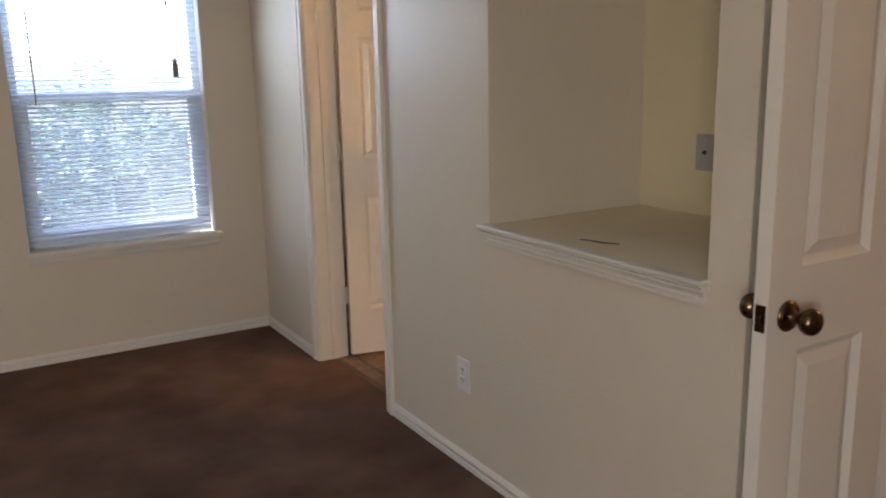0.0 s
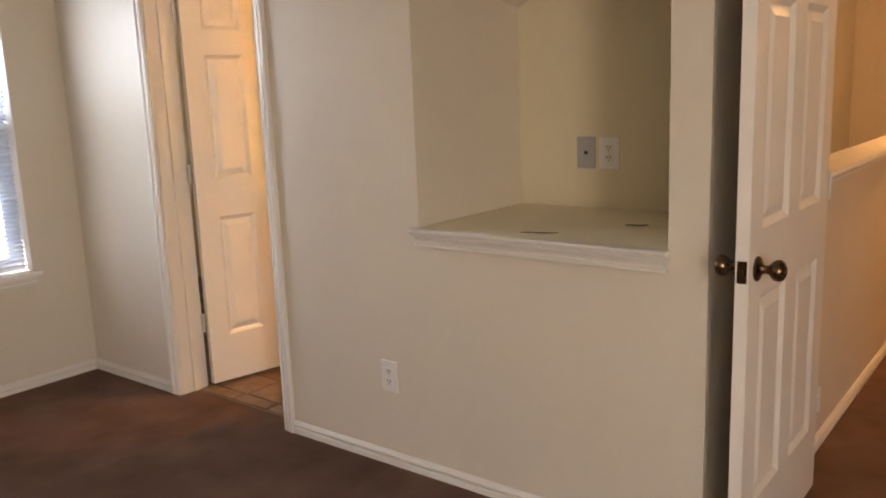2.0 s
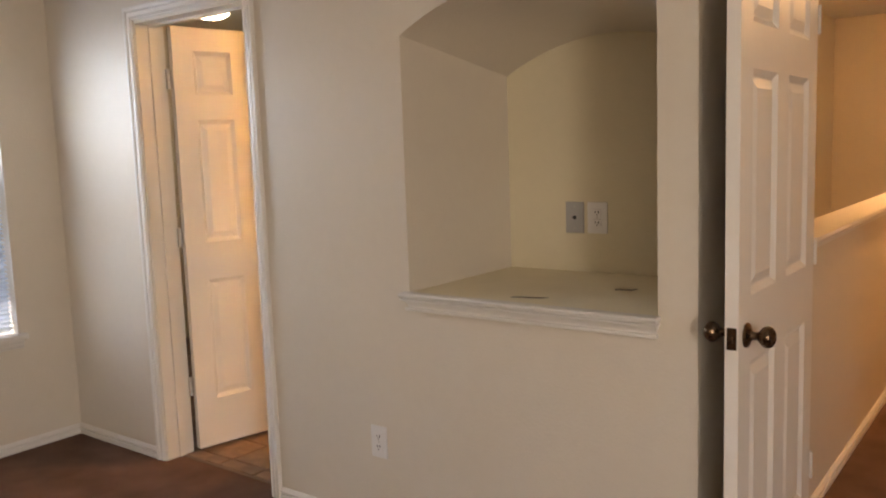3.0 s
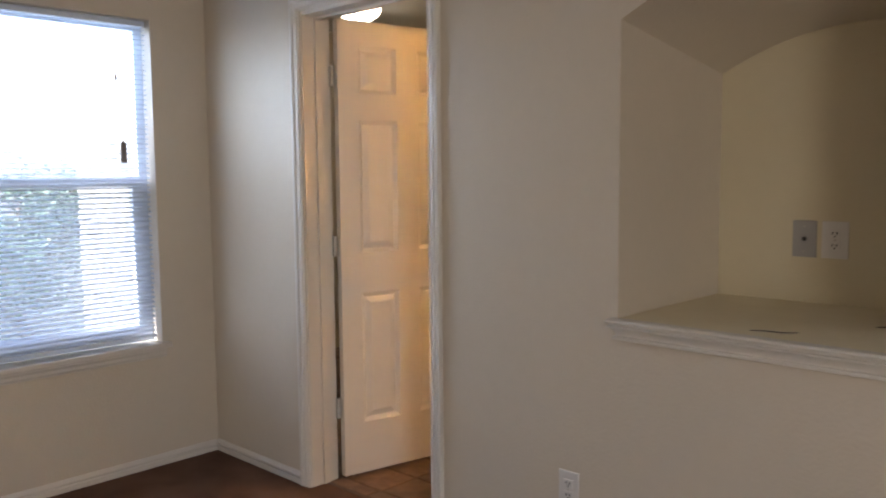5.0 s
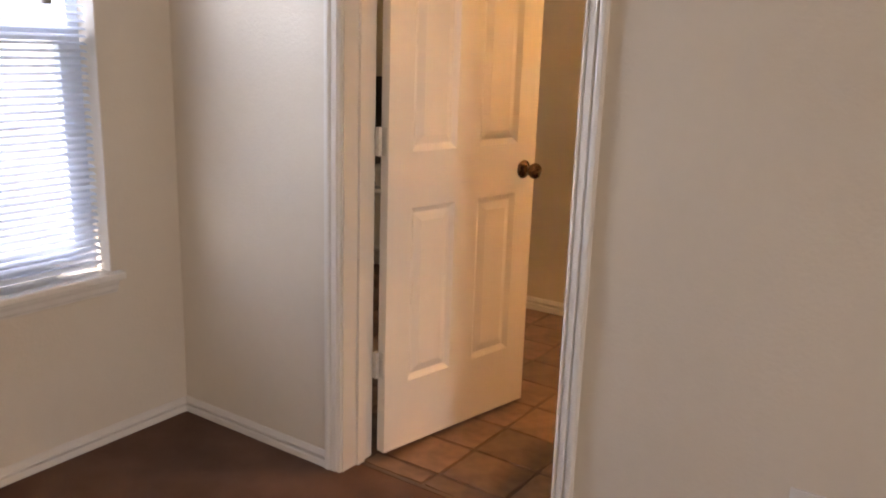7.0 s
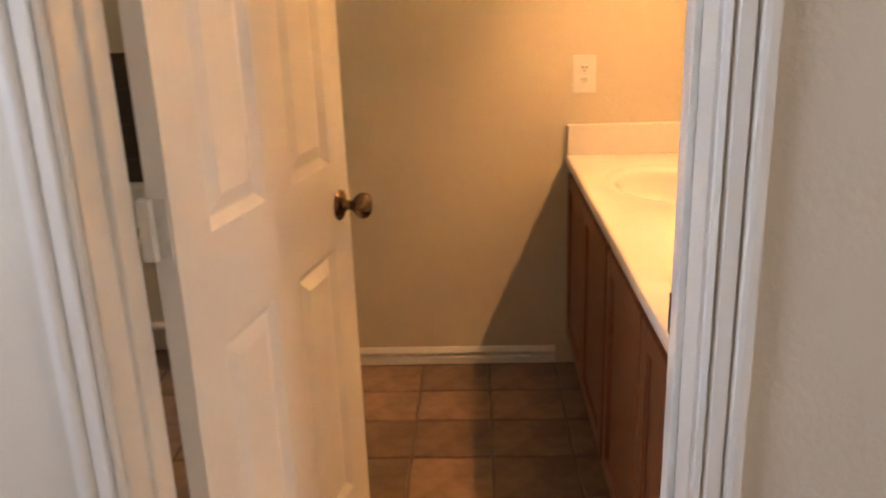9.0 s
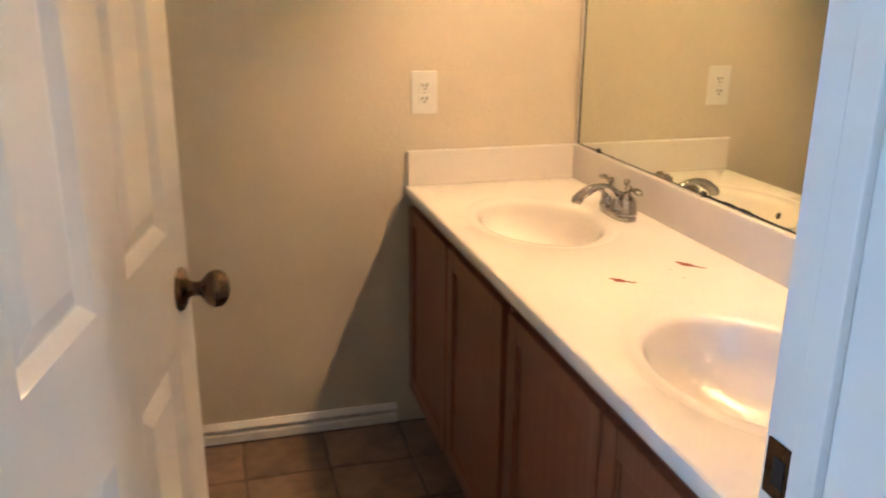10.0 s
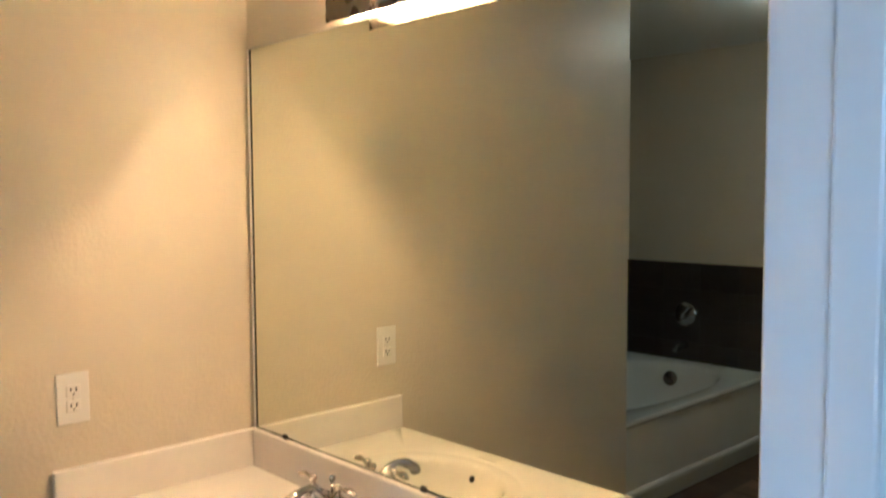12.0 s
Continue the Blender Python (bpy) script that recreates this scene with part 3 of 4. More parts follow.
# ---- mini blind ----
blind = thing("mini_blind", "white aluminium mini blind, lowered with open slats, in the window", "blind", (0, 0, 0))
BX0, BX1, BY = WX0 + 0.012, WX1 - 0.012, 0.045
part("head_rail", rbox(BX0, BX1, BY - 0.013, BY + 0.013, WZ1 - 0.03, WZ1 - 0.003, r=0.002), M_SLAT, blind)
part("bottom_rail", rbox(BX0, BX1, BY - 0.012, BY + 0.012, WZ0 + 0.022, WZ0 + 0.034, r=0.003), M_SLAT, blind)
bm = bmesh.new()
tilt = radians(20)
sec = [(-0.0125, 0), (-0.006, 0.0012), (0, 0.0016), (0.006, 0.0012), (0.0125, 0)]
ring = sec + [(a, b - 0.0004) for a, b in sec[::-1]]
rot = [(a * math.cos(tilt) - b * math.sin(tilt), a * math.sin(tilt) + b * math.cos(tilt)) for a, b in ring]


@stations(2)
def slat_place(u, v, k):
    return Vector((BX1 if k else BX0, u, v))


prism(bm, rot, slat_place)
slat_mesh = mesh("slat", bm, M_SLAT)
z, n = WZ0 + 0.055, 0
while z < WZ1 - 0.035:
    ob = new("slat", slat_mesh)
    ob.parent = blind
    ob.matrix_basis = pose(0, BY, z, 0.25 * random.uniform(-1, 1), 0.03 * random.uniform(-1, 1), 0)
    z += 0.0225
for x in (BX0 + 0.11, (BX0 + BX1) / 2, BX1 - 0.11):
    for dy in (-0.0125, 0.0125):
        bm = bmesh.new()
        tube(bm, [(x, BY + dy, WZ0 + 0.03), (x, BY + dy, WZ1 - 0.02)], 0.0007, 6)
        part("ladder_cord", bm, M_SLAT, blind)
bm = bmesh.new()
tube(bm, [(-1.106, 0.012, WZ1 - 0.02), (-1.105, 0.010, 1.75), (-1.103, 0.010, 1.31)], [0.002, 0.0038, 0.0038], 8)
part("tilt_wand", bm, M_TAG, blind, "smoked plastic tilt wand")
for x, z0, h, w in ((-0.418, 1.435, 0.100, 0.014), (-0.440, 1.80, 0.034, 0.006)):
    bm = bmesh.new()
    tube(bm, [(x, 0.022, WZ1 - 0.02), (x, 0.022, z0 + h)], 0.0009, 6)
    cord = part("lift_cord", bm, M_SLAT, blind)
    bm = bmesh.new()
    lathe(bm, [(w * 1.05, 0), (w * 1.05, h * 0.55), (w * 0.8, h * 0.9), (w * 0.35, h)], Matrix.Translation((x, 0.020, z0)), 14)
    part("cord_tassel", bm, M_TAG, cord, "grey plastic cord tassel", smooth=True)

# ---- half wall cap ----
CAP = [(-0.018, 0), (-0.018, 0.012), (-0.012, 0.020), (-0.030, 0.022), (-0.034, 0.030), (-0.030, 0.042), (0.148, 0.042), (0.152, 0.030), (0.148, 0.022), (0.130, 0.020), (0.136, 0.012), (0.136, 0)]


@stations(2)
def cap_place(u, v, k):
    return Vector((6.48 if k else N_D + 0.121, -3.408 + u, 1.03 + v))


bm = bmesh.new()
prism(bm, CAP, cap_place)
structure("trim", bm, M_TRIM, "white painted wooden cap on the half wall", "trim")

# ---- vanity ----
VX0, VX1 = WT + 0.002, XB - 0.001
FY = YC - 0.028                    # cabinet front
units = 2
uw = (VX1 - VX0) / units


def cabinet(x0, x1):
    th = thing("vanity_cabinet", "reddish brown stained wooden vanity cabinet with two panel doors", "cabinet", ((x0 + x1) / 2, FY - 0.25, 0), group="vanity cabinets")
    o = Vector(th.location)

    def p(name, bm, material, parent=th, label=""):
        bmesh.ops.translate(bm, verts=bm.verts, vec=-o)
        return part(name, bm, material, parent, label)
    p("body", boxes((x0, x0 + 0.016, YM + 0.002, FY - 0.02, 0.10, ZC - 0.033), (x1 - 0.016, x1, YM + 0.002, FY - 0.02, 0.10, ZC - 0.033), (x0 + 0.016, x1 - 0.016, YM + 0.002, FY - 0.02, 0.10, 0.116), (x0 + 0.016, x1 - 0.016, YM + 0.002, YM + 0.012, 0.116, ZC - 0.033), (x0, x1, FY - 0.02, FY, 0.10, 0.70)), M_CAB)
    p("toe_kick", boxes((x0, x1, YM + 0.05, FY - 0.075, 0.0, 0.10)), M_CAB)
    mid = (x0 + x1) / 2
    for a, b, side in ((x0 + 0.018, mid - 0.006, 1), (mid + 0.006, x1 - 0.018, -1)):
        z0, z1, fw = 0.125, 0.735, 0.050
        d = p("door", boxes((a + fw, b - fw, FY + 0.001, FY + 0.010, z0 + fw, z1 - fw)), M_CAB)
        for r in ((a, a + fw, z0, z1), (b - fw, b, z0, z1)):
            ob = part("stile", rbox(r[0] - o.x, r[1] - o.x, FY + 0.001 - o.y, FY + 0.020 - o.y, r[2], r[3], r=0.003), M_CAB, d)
        for r in ((z0, z0 + fw), (z1 - fw, z1)):
            part("rail", rbox(a + fw - o.x, b - fw - o.x, FY + 0.001 - o.y, FY + 0.0195 - o.y, r[0], r[1], r=0.003), M_CAB, d)
        # bead round the panel
        g = 0.006
        for r in ((a + fw, a + fw + g, z0 + fw, z1 - fw), (b - fw - g, b - fw, z0 + fw, z1 - fw), (a + fw + g, b - fw - g, z0 + fw, z0 + fw + g), (a + fw + g, b - fw - g, z1 - fw - g, z1 - fw)):
            part("bead", rbox(r[0] - o.x, r[1] - o.x, FY + 0.009 - o.y, FY + 0.015 - o.y, r[2], r[3], r=0.002, seg=1), M_CAB, d)
    p("top_rail", boxes((x0, x1, FY - 0.02, FY + 0.0, 0.70, ZC - 0.032)), M_CAB)
    return th


for i in range(units):
    cabinet(VX0 + i * uw + 0.0005, VX0 + (i + 1) * uw - 0.0005)

top = thing("countertop", "cream cultured marble vanity top with two oval bowls", "countertop", ((VX0 + VX1) / 2, YM, ZC - 0.03))
TO = Vector(top.location)
SINKS = (1.480, 0.578)
SY, RX, RY = -1.815, 0.215, 0.152
bm = bmesh.new()
N = 72
for sx, (x0, x1) in zip(SINKS, (((VX0 + VX1) / 2, VX1), (VX0, (VX0 + VX1) / 2))):
    y0, y1 = YM, YC - 0.008

    def edge_point(a):
        c, s = math.cos(a), math.sin(a)
        k = min(((x1 - sx) if c > 0 else (x0 - sx)) / c if abs(c) > 1e-6 else 9, ((y1 - SY) if s > 0 else (y0 - SY)) / s if abs(s) > 1e-6 else 9)
        return (sx + c * k, SY + s * k, ZC)
    angles = sorted({round(2 * math.pi * i / N, 6) for i in range(N)} | {round(math.atan2(y - SY, x - sx) % (2 * math.pi), 6) for x in (x0, x1) for y in (y0, y1)})
    prof = [(1.30, 0.0), (1.265, -0.0022), (1.20, -0.0034), (1.06, -0.005), (1.0, -0.010), (0.965, -0.020), (0.93, -0.040), (0.86, -0.075), (0.74, -0.105), (0.55, -0.127), (0.30, -0.138), (0.09, -0.141)]
    rings = [[bm.verts.new(edge_point(a)) for a in angles]]
    for k, dz in prof:
        rings.append([bm.verts.new((sx + RX * k * math.cos(a), SY + min(RY * k, 0.195) * math.sin(a), ZC + dz)) for a in angles])
    for a, b in zip(rings, rings[1:]):
        for i in range(len(angles)):
            j = (i + 1) % len(angles)
            bm.faces.new((a[i], a[j], b[j], b[i]))
    bm.faces.new(rings[-1])
# nose and underside
nose = [(YC - 0.008, ZC), (YC - 0.003, ZC - 0.002), (YC, ZC - 0.008), (YC, ZC - 0.024), (YC - 0.003, ZC - 0.030), (YC - 0.03, ZC - 0.032)]
a = [bm.verts.new((VX0, y, z)) for y, z in nose]
b = [bm.verts.new((VX1, y, z)) for y, z in nose]
for i in range(len(nose) - 1):
    bm.faces.new((a[i], b[i], b[i + 1], a[i + 1]))
bmesh.ops.translate(bm, verts=bm.verts, vec=-TO)
part("worktop", bm, M_TOP, top, smooth=True)
part("back_splash", rbox(VX0 - TO.x, VX1 - 0.021 - TO.x, 0.001, 0.020, 0.03, 0.137, r=0.004), M_TOP, top)
part("side_splash", rbox(VX1 - 0.020 - TO.x, VX1 - TO.x, 0.001, YC - 0.006 - TO.y, 0.03, 0.137, r=0.004), M_TOP, top)
for sx in SINKS:
    bm = bmesh.new()
    lathe(bm, [(0.031, -0.1405), (0.031, -0.1365), (0.026, -0.135), (0.022, -0.137), (0.020, -0.137), (0.019, -0.131), (0.0, -0.129)], Matrix.Translation(Vector((sx, SY, ZC)) - TO), 24)
    part("drain", bm, M_CHROME, top, "chrome pop-up drain", smooth=True)
    bm = bmesh.new()
    lathe(bm, [(0.010, -0.002), (0.010, 0.001), (0.008, 0.0015), (0.0, 0.0015)], Matrix.Translation(Vector((sx, SY + 0.925 * RY, ZC - 0.042)) - TO) @ pose(0, 0, 0, 68), 18)
    part("overflow_hole", bm, M_SLOT, top, "dark overflow hole in the bowl", smooth=True)


def faucet(x):
    y = -2.028
    th = thing("faucet", "chrome centerset faucet with two lever handles, tarnished", "faucet", (x, y, ZC), group="vanity faucets")
    bm = bmesh.new()
    prof = [(1.0, 0.0), (1.0, 0.008), (0.95, 0.014), (0.82, 0.018)]
    rings = [[bm.verts.new((k * (0.078 * math.copysign(abs(math.cos(q)) ** 0.8, math.cos(q))), k * 0.029 * math.copysign(abs(math.sin(q)) ** 0.7, math.sin(q)), h)) for q in [2 * math.pi * i / 40 for i in range(40)]] for k, h in prof]
    for a, b in zip(rings, rings[1:]):
        for i in range(40):
            bm.faces.new((a[i], a[(i + 1) % 40], b[(i + 1) % 40], b[i]))
    bm.faces.new(rings[0][::-1])
    bm.faces.new(rings[-1])
    part("base_plate", bm, M_CHROME, th, smooth=True)
    for s in (-1, 1):
        bm = bmesh.new()
        lathe(bm, [(0.0265, 0.014), (0.027, 0.019), (0.0245, 0.022), (0.0235, 0.030), (0.0230, 0.042), (0.0210, 0.052), (0.0165, 0.060), (0.0105, 0.066), (0.0075, 0.070), (0.0070, 0.075), (0.0095, 0.078), (0.0108, 0.083), (0.0095, 0.088), (0.005, 0.0915), (0.0, 0.092)], Matrix.Translation((s * 0.051, 0, 0)), 26)
        h = part("handle_body", bm, M_CHROME, th, smooth=True)
        bm = bmesh.new()
        pts = [(s * (0.056 + 0.058 * i / 7), 0.004 * i / 7 * s, 0.081 + 0.004 * math.sin(i * 0.5)) for i in range(8)]
        tube(bm, pts, [0.0062, 0.0056, 0.0068, 0.0098, 0.0115, 0.0108, 0.0078, 0.0030], 14, 0.7)
        part("lever", bm, M_CHROME, h, smooth=True)
    bm = bmesh.new()
    lathe(bm, [(0.0245, 0.014), (0.0235, 0.020), (0.0215, 0.026), (0.0205, 0.040), (0.0190, 0.052), (0.0140, 0.061), (0.008, 0.065), (0.0, 0.066)], Matrix(), 24)
    part("spout_post", bm, M_CHROME, th, smooth=True)
    bm = bmesh.new()
    pts, rad = [], []
    for i in range(17):
        q = i / 16
        pts.append((0, 0.004 + 0.108 * q, 0.050 + 0.098 * q * (1 - q) * (1.35 - 0.5 * q) + 0.006 * q))
        rad.append(0.0165 - 0.0062 * math.sin(math.pi * min(q * 1.25, 1.0)) - 0.0035 * q)
    for i, (dy, dz, k) in enumerate(((0.005, -0.006, 0.0150), (0.008, -0.014, 0.0145), (0.0085, -0.017, 0.0125))):
        pts.append((0, 0.112 + dy, 0.056 + dz))
        rad.append(k)
    tube(bm, pts, rad, 18)
    part("spout", bm, M_CHROME, th, smooth=True)
    bm = bmesh.new()
    lathe(bm, [(0.0045, 0.02), (0.0045, 0.080), (0.0062, 0.082), (0.0085, 0.087), (0.0085, 0.092), (0.006, 0.096), (0.0, 0.097)], Matrix.Translation((0, -0.021, 0)), 14)
    part("lift_rod", bm, M_CHROME, th, smooth=True)
    return th


faucet(SINKS[0] - 0.022)
faucet(SINKS[1] - 0.022)

# stains on the worktop
def stain(cx, cy, r, material, label, seed, stretch=1.0, turn=0.0, tail=0.0):
    """A dried splash: a ragged lens of half-width r, drawn out along its length, with a curved tail."""
    rng = random.Random(seed)
    bm = bmesh.new()
    n = 13
    up, dn = [], []
    for i in range(n):
        u = -1 + 2 * i / (n - 1)
        w = r * (1 - u * u) ** 1.4 * rng.uniform(0.7, 1.15)
        up.append(bm.verts.new((u * r * stretch, w * rng.uniform(0.5, 0.9) + 0.0004, 0.0005)))
        dn.append(bm.verts.new((u * r * stretch, -w - 0.0004, 0.0005)))
    for i in range(n - 1):
        bm.faces.new((dn[i], dn[i + 1], up[i + 1], up[i]))
    if tail:
        tube(bm, [(r * stretch * 0.7, 0, 0.0006), (r * stretch + tail * 0.5, 0.002, 0.0006), (r * stretch + tail, 0.007, 0.0006)], [0.0012, 0.0010, 0.0006], 6)
    return tagged(part("stain", bm, material, m=pose(cx, cy, ZC + 0.0002, 0, 0, turn)), label, "stain", "worktop stains")


stain(1.043, -1.983, 0.0135, M_DIRT, "reddish brown smear dried on the vanity top", 1, 2.2, -150, 0.014)
stain(0.985, -1.792, 0.0115, M_DIRT, "reddish brown drip dried on the vanity top", 3, 2.0, -140, 0.012)
stain(1.020, -1.93, 0.004, M_SILT, "faint grey speck on the vanity top", 4)
stain(0.965, -1.93, 0.004, M_SILT, "faint grey speck on the vanity top", 5)
stain(0.700, -1.985, 0.006, M_SILT, "grey soap mark on the vanity top", 6)

# ---- mirror ----
mirror = thing("wall_mirror", "large frameless vanity mirror with a worn bottom edge", "mirror", ((VX0 + 1.905) / 2, YM, 0.935))
mo = Vector(mirror.location)
MX0, MX1, MZ0, MZ1 = VX0 + 0.06, 1.903, ZC + 0.110, 1.966
part("mirror_glass", boxes((MX0 - mo.x, MX1 + 0.002 - mo.x, 0.001, 0.006, MZ0 - mo.z, MZ1 - mo.z)), M_MIRROR, mirror)
part("edge_strip", boxes((MX1 + 0.0022 - mo.x, MX1 + 0.004 - mo.x, 0.001, 0.009, MZ0 - mo.z, MZ1 - mo.z)), M_DARK, mirror, "dark mirror edge")
part("edge_channel", rbox(MX1 + 0.004 - mo.x, MX1 + 0.013 - mo.x, 0.001, 0.011, MZ0 - mo.z, MZ1 - mo.z, r=0.002, seg=1), M_TRIM, mirror, "thin white edge channel")
part("top_edge", boxes((MX0 - mo.x, MX1 - mo.x, 0.001, 0.0075, MZ1 - mo.z, MZ1 + 0.003 - mo.z)), M_STEEL, mirror)
bm = bmesh.new()
rng = random.Random(5)
x = MX0
while x < MX1 - 0.02:
    w = rng.uniform(0.015, 0.05)
    h = 0.0012 + (0.0025 * rng.random() if rng.random() < 0.25 else 0.0005) + 0.003 * math.exp(-((x - 1.05) / 0.12) ** 2)
    box(bm, x - mo.x, min(x + w, MX1) - mo.x, 0.004, 0.0066, MZ0 - mo.z - 0.001, MZ0 - mo.z + h)
    x += w
part("desilvered_edge", bm, M_DARK, mirror, "black desilvered lower edge")
for x in (1.76, 1.20, 0.62):
    part("mirror_clip", rbox(x - 0.009 - mo.x, x + 0.009 - mo.x, 0.001, 0.010, MZ0 - 0.006 - mo.z, MZ0 + 0.010 - mo.z, r=0.002, seg=1), M_DARK, mirror, "small dark clip")

# ---- vanity light ----
vl = thing("vanity_light", "slim brushed nickel vanity light with a glowing tube", "wall lamp", (1.130, YM, 2.002))
part("back_plate", rbox(-0.315, 0.315, 0.001, 0.005, -0.030, 0.060, r=0.0015, seg=1), M_PLATE, vl, "white back plate")
part("front_shade", rbox(-0.325, 0.325, 0.068, 0.072, -0.042, 0.024, r=0.0015, seg=2), M_NICKEL, vl, "brushed nickel front shade")
for x in (-0.26, 0.26):
    part("bracket", rbox(x - 0.005, x + 0.005, 0.005, 0.068, 0.016, 0.021, r=0.001, seg=1), M_STEEL, vl)
bm = bmesh.new()
lathe(bm, [(0.005, -0.312), (0.007, -0.308), (0.007, 0.308), (0.005, 0.312)], Matrix.Translation((0, 0.030, 0.0)) @ pose(0, 0, 0, 0, 90), 16)
part("tube", bm, M_LAMP, vl, "glowing frosted tube", smooth=True)
for e in (-1, 1):
    part("lamp_holder", rbox(e * 0.317 - 0.005, e * 0.317 + 0.005, 0.005, 0.036, -0.008, 0.008, r=0.002), M_PLATE, vl)


def dome(at, label, glass):
    th = thing("ceiling_light", label, "ceiling lamp", at, group="dome ceiling lights")
    bm = bmesh.new()
    lathe(bm, [(0.150, 0.0), (0.155, -0.012), (0.150, -0.026), (0.140, -0.028)], Matrix(), 40)
    part("rim", bm, M_STEEL, th, smooth=True)
    bm = bmesh.new()
    lathe(bm, [(0.142, -0.024), (0.138, -0.045), (0.118, -0.075), (0.082, -0.097), (0.040, -0.108), (0.0, -0.111)], Matrix(), 40)
    part("shade", bm, glass, th, "frosted glowing glass bowl", smooth=True)
    bm = bmesh.new()
    lathe(bm, [(0.010, -0.108), (0.010, -0.116), (0.006, -0.124), (0.0, -0.126)], Matrix(), 16)
    part("finial", bm, M_STEEL, th, smooth=True)
    return th


dome((1.42, 0.50, CEIL), "lit frosted glass bowl light on the bathroom ceiling", M_DOME)
dome((3.20, -3.75, CEIL), "lit frosted glass bowl light on the landing ceiling", M_HALL)

# ---- bathtub ----
TX0, TX1, TY0, TY1, TZ = 2.04, 3.048, WALL_END + 0.002, YT - 0.014, 0.490
tub = thing("bathtub", "white alcove bathtub with a stepped apron", "bathtub", ((TX0 + TX1) / 2, (TY0 + TY1) / 2, 0))
bo = Vector(tub.location)
bm = bmesh.new()
cx, cy = 0.0, 0.0
hx, hy = (TX1 - TX0) / 2, (TY1 - TY0) / 2
NA = 64
angs = sorted({round(2 * math.pi * i / NA, 6) for i in range(NA)} | {round(math.atan2(sy * hy, sx * hx) % (2 * math.pi), 6) for sx in (-1, 1) for sy in (-1, 1)})


def rim_point(a):
    c, s = math.cos(a), math.sin(a)
    k = min(hx / abs(c) if abs(c) > 1e-6 else 9, hy / abs(s) if abs(s) > 1e-6 else 9)
    return (c * k, s * k, TZ)


def oval(a, k, dz):
    c, s = math.cos(a), math.sin(a)
    return ((hx - 0.085) * k * math.copysign(abs(c) ** 0.72, c), (hy - 0.10) * k * math.copysign(abs(s) ** 0.72, s), TZ + dz)


rings = [[bm.verts.new(rim_point(a)) for a in angs]]
for k, dz in ((1.0, 0.0), (0.975, -0.008), (0.955, -0.03), (0.90, -0.18), (0.84, -0.28), (0.74, -0.325), (0.4, -0.335)):
    rings.append([bm.verts.new(oval(a, k, dz)) for a in angs])
for a, b in zip(rings, rings[1:]):
    for i in range(len(angs)):
        j = (i + 1) % len(angs)
        bm.faces.new((a[i], a[j], b[j], b[i]))
bm.faces.new(rings[-1])
part("basin", bm, M_TUB, tub, smooth=True)
AP = [(0.0, TZ), (-0.006, TZ - 0.004), (-0.008, TZ - 0.02), (0.000, TZ - 0.03), (0.010, TZ - 0.04), (0.030, 0.13), (0.020, 0.115), (0.018, 0.10), (0.045, 0.085), (0.052, 0.0), (0.10, 0.0), (0.10, TZ - 0.03), (0.03, TZ - 0.001)]


@stations(2)
def apron_tub(u, v, k):
    return Vector((-hx + u, hy if k else -hy, v))


bm = bmesh.new()
prism(bm, AP, apron_tub)
part("apron", bm, M_TUB, tub)
bm = bmesh.new()
lathe(bm, [(0.046, -0.01), (0.046, 0.006), (0.036, 0.010), (0.0, 0.011)], Matrix.Translation((2.62 - bo.x, TY1 - 0.158 - bo.y, 0.395)) @ pose(0, 0, 0, 78), 24)
part("overflow_plate", bm, M_NICKEL, tub, "dark nickel overflow plate", smooth=True)

tap = thing("tub_tap", "chrome tub valve with lever and short spout on brown tiles", "tap", (2.61, YT - 0.013, 0.791))
bm = bmesh.new()
lathe(bm, [(0.075, 0.0), (0.075, 0.004), (0.062, 0.012), (0.030, 0.016), (0.026, 0.05), (0.0, 0.055)], pose(0, 0, 0, 90), 32)
part("escutcheon", bm, M_CHROME, tap, smooth=True)
bm = bmesh.new()
tube(bm, [(0, -0.045, 0.0), (-0.03, -0.055, 0.03), (-0.055, -0.06, 0.055)], [0.013, 0.011, 0.008], 12)
part("lever", bm, M_CHROME, tap, smooth=True)
bm = bmesh.new()
tube(bm, [(0.0, 0.0, -0.20), (0.0, -0.05, -0.20), (0.0, -0.10, -0.204), (0.0, -0.125, -0.222)], [0.026, 0.024, 0.022, 0.016], 16)
part("spout", bm, M_CHROME, tap, smooth=True)

# brown tile surround up to TILE_TOP: backing, then single tiles
TILE_TOP = 1.124
surround = structure("tile_surround", boxes((1.98, 3.05, YT - 0.008, YT, 0.0, TILE_TOP - 0.002), (3.042, 3.05, WALL_END, YT - 0.008, 0.0, TILE_TOP - 0.002)), M_DGROUT, "dark brown tiled tub surround", "tiles")
tw, thh = 0.262, 0.172
tm_a = mesh("tile", rbox(-tw / 2 + 0.002, tw / 2 - 0.002, -0.0045, 0.0, -thh / 2 + 0.002, thh / 2 - 0.002, r=0.0012, seg=1), M_DTILE)
for i in range(4):
    for k in range(5):
        ob = new("tile", tm_a)
        ob.parent = surround
        ob.matrix_basis = pose(1.98 + tw * (i + 0.5) + 0.006, YT - 0.0082, TILE_TOP - thh * (k + 0.5))
for i in range(6):
    for k in range(4):
        ob = new("tile", tm_a)
        ob.parent = surround
        ob.matrix_basis = pose(3.0418, WALL_END + tw * (i + 0.5) + 0.05, TILE_TOP - thh * (k + 0.5), 0, 0, -90)

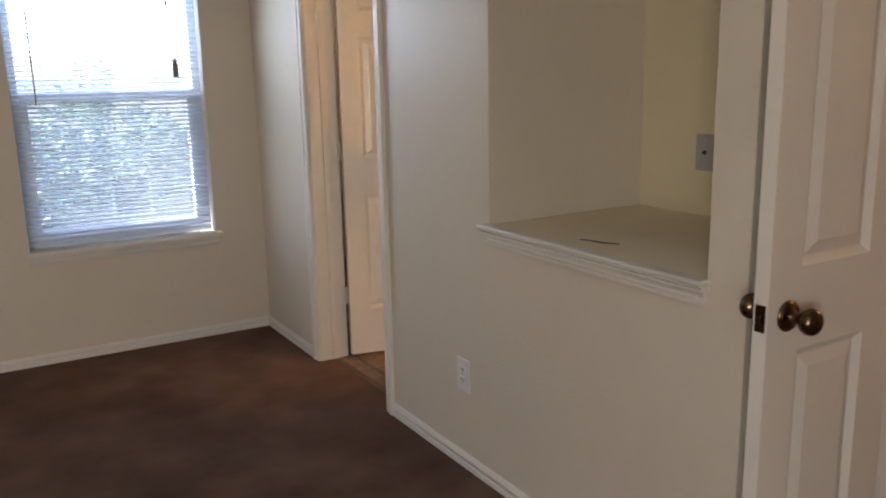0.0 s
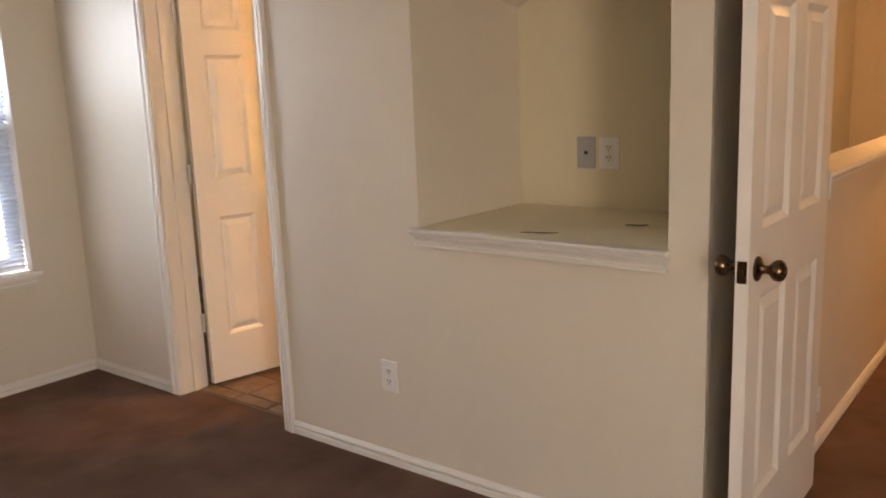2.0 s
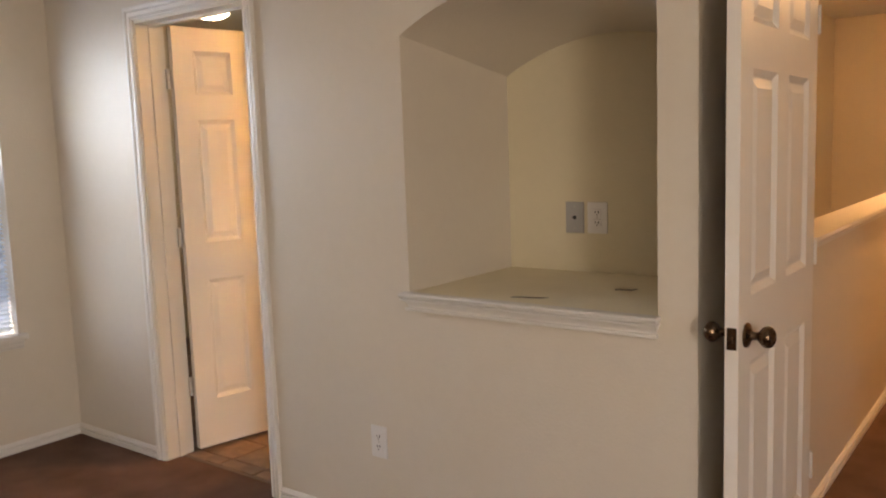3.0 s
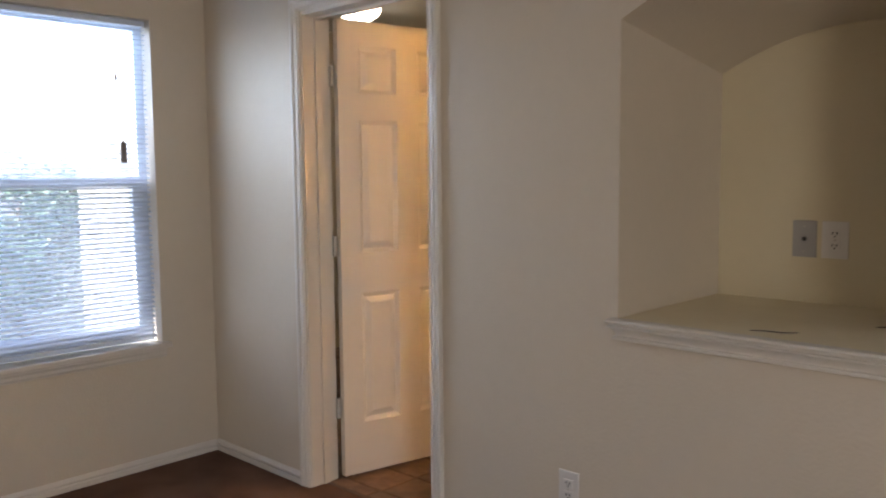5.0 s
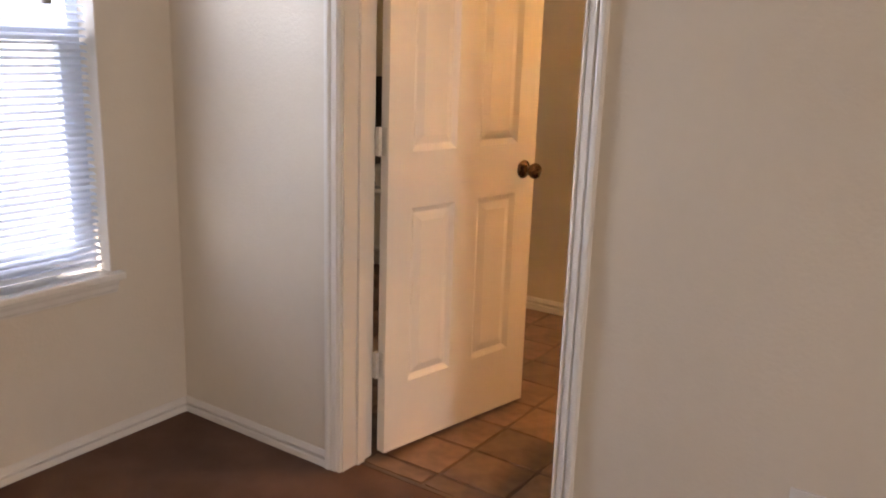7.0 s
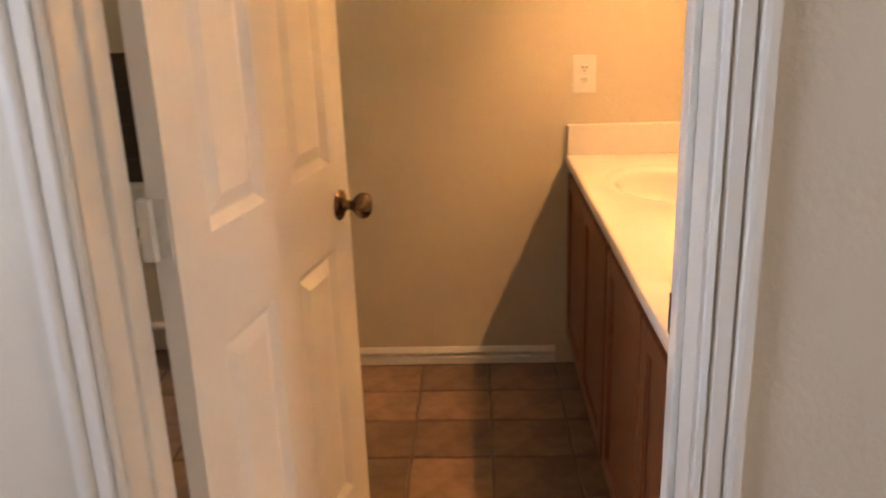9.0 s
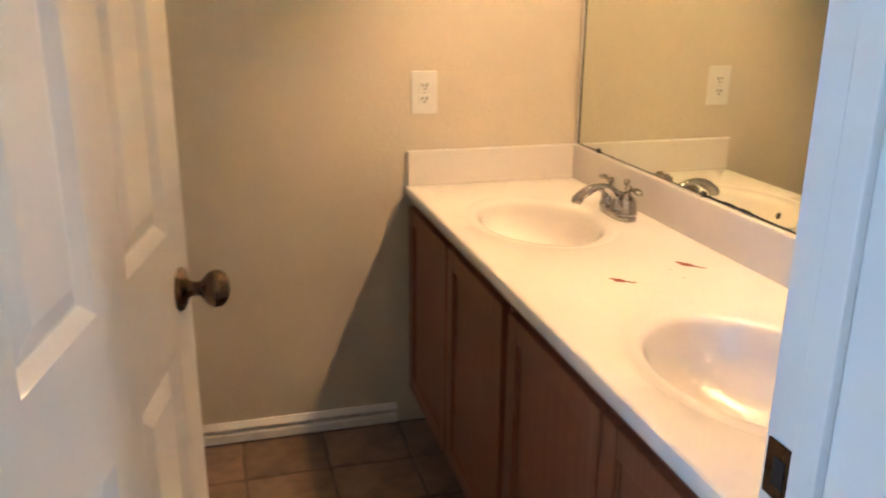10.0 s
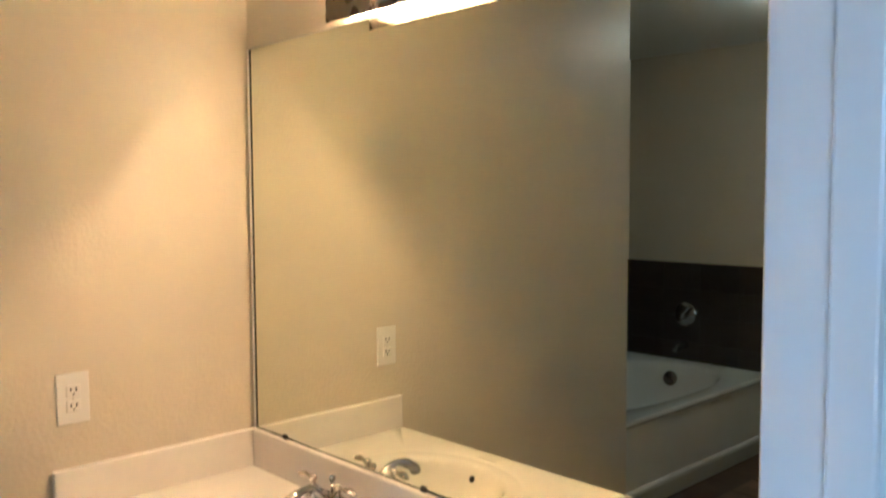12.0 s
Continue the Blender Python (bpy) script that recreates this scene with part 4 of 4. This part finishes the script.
# ---- outdoors ----
GZ = -3.0
structure("ground", boxes((-400, 400, -400, 400, GZ - 0.5, GZ)), M_GRASS, "dry green and brown lawn round the house", "ground")
side = structure("wall_outside", boxes((0.03, 0.05, 0.15, YT + 0.13, GZ, CEIL + 0.2)), M_SIDING, "sunlit cream lap siding of the bathroom bay", "wall")
bm = bmesh.new()
prism_z = GZ
while prism_z < CEIL + 0.15:
    @stations(2)
    def lap(u, v, k, zz=prism_z):
        return Vector((0.03 - u, (YT + 0.14) if k else 0.15, zz + v))
    prism(bm, [(0, 0), (0.014, 0), (0.003, 0.15), (0, 0.15)], lap)
    prism_z += 0.152
part("siding_boards", bm, M_SIDING, side)


def tree(at, height, spread, seed, label):
    rng = random.Random(seed)
    th = thing("tree", label, "tree", at, group="garden trees")
    bm = bmesh.new()
    tube(bm, [(0, 0, 0), (0.06, 0.03, height * 0.25), (-0.05, 0.08, height * 0.5), (0.08, 0.0, height * 0.8)], [0.19, 0.15, 0.11, 0.04], 12)
    tips = []
    for i in range(16):
        q = rng.uniform(0, 2 * math.pi)
        z0 = height * rng.uniform(0.3, 0.7)
        r = spread * rng.uniform(0.5, 1.0)
        tip = (r * math.cos(q), r * math.sin(q), z0 + rng.uniform(0.2, 0.9) * spread * 0.8)
        tube(bm, [(0, 0.03, z0), (tip[0] * 0.5, tip[1] * 0.5, z0 + (tip[2] - z0) * 0.65), tip], [0.06, 0.035, 0.012], 7)
        tips.append(Vector(tip))
        tips.append(Vector(tip) * 0.6 + Vector((0, 0, 0.4 * z0)))
    part("trunk", bm, M_BARK, th, smooth=True)
    verts, faces = [], []
    for tip in tips:
        for c in range(8):
            cc = tip + Vector((rng.gauss(0, 0.34), rng.gauss(0, 0.34), rng.gauss(0, 0.28)))
            for l in range(15):
                p = cc + Vector((rng.gauss(0, 0.15), rng.gauss(0, 0.15), rng.gauss(0, 0.13)))
                e = Euler((rng.uniform(-1, 1), rng.uniform(-1, 1), rng.uniform(0, 6.28))).to_matrix()
                s = rng.uniform(0.08, 0.15)
                b = len(verts)
                for q in ((-s, 0, 0), (0, -0.45 * s, 0.12 * s), (s, 0, 0), (0, 0.45 * s, 0.12 * s)):
                    verts.append(p + e @ Vector(q))
                faces.append((b, b + 1, b + 2, b + 3))
    me = bpy.data.meshes.new("crown")
    me.from_pydata(verts, [], faces)
    me.materials.append(M_LEAF)
    ob = new("crown", me)
    ob.parent = th
    tagged(ob, kind="stuff")
    return th


tree((-0.6, 11.5, GZ), 4.6, 1.7, 11, "leafy green tree in the yard outside the window")
tree((3.4, 12.5, GZ), 4.9, 1.9, 12, "leafy green tree farther back in the yard")
tree((-3.4, 12.5, GZ), 5.4, 2.0, 13, "leafy green tree beside the neighbouring house")
house = thing("neighbour_house", "neighbouring house with cream walls and a grey shingled roof", "house", (7.5, 21, GZ))
part("wall", boxes((-7, 7, -3, 3, 0, 2.6)), M_SIDING, house)
bm = bmesh.new()


@stations(2)
def roof_place(u, v, k):
    return Vector((7.4 if k else -7.4, u, v))


prism(bm, [(-3.5, 2.45), (0, 4.3), (3.5, 2.45), (3.5, 2.6), (0, 4.46), (-3.5, 2.6)], roof_place)
part("roof", bm, M_ROOF, house)
for x in (-5.0, -1.6, 1.8, 5.2):
    w = part("window", boxes((x - 0.5, x + 0.5, -3.03, -3.0, 0.9, 2.1)), M_VINYLW, house)
    part("pane", boxes((x - 0.43, x + 0.43, -3.035, -3.03, 0.97, 2.03)), M_SLOT, w)

# ---- bath floor tiles ----
bath_floor = bpy.data.objects["floor_bath"]
rng = random.Random(3)
stone_meshes = {}


def stone(w, d):
    """A worn stone of the floor pattern, its edge a little wavy; one mesh for each size and variant."""
    key = (w, d, rng.randrange(3))
    if key not in stone_meshes:
        r2 = random.Random(hash(key[:2]) % 1000 + key[2])
        bm = bmesh.new()
        n = 7
        rim = []
        for (ax, ay), (bx, by) in (((-1, -1), (1, -1)), ((1, -1), (1, 1)), ((1, 1), (-1, 1)), ((-1, 1), (-1, -1))):
            ph, amp = r2.uniform(0, 6.28), r2.uniform(0.001, 0.005)
            for q in range(n):
                u = q / n
                inset = 0.0035 + amp * math.sin(ph + 5.5 * u) * math.sin(math.pi * u) + (0.002 if q == 0 else 0)
                rim.append(((ax + (bx - ax) * u) * (d / 2 - inset), (ay + (by - ay) * u) * (w / 2 - inset)))
        lo = [bm.verts.new((x, y, -0.0035)) for x, y in rim]
        hi = [bm.verts.new((x * 0.97, y * 0.97, 0.0)) for x, y in rim]
        for q in range(len(rim)):
            e = (q + 1) % len(rim)
            bm.faces.new((lo[q], lo[e], hi[e], hi[q]))
        bm.faces.new(hi)
        stone_meshes[key] = mesh("tile", bm, M_TILE)
    return stone_meshes[key]


x, row = 1.916, 0
while x > 0.10:
    d = (0.218, 0.212, 0.224)[row % 3]
    y = -2.017
    while y < YT - 0.05:
        w = 0.2475
        cx, cy = x - d / 2, y + w / 2
        if cx > 0.26 or (cx > 0.19 and D_R + w / 2 < cy < D_L - w / 2):
            ob = new("tile", stone(w, d))
            ob.parent = bath_floor
            ob.matrix_basis = Matrix.Translation((cx, cy, 0.0))
        y += w
    x -= d
    row += 1
for cy in (-1.388, -1.140, -0.892):
    ob = new("tile", stone(0.2475, 0.080))
    ob.parent = bath_floor
    ob.matrix_basis = Matrix.Translation((0.136, cy, 0.0))
structure("threshold", rbox(0.074, 0.094, D_R, D_L, -0.01, 0.002, r=0.003), M_VINYL, "thin brown strip between carpet and bath floor", "threshold")
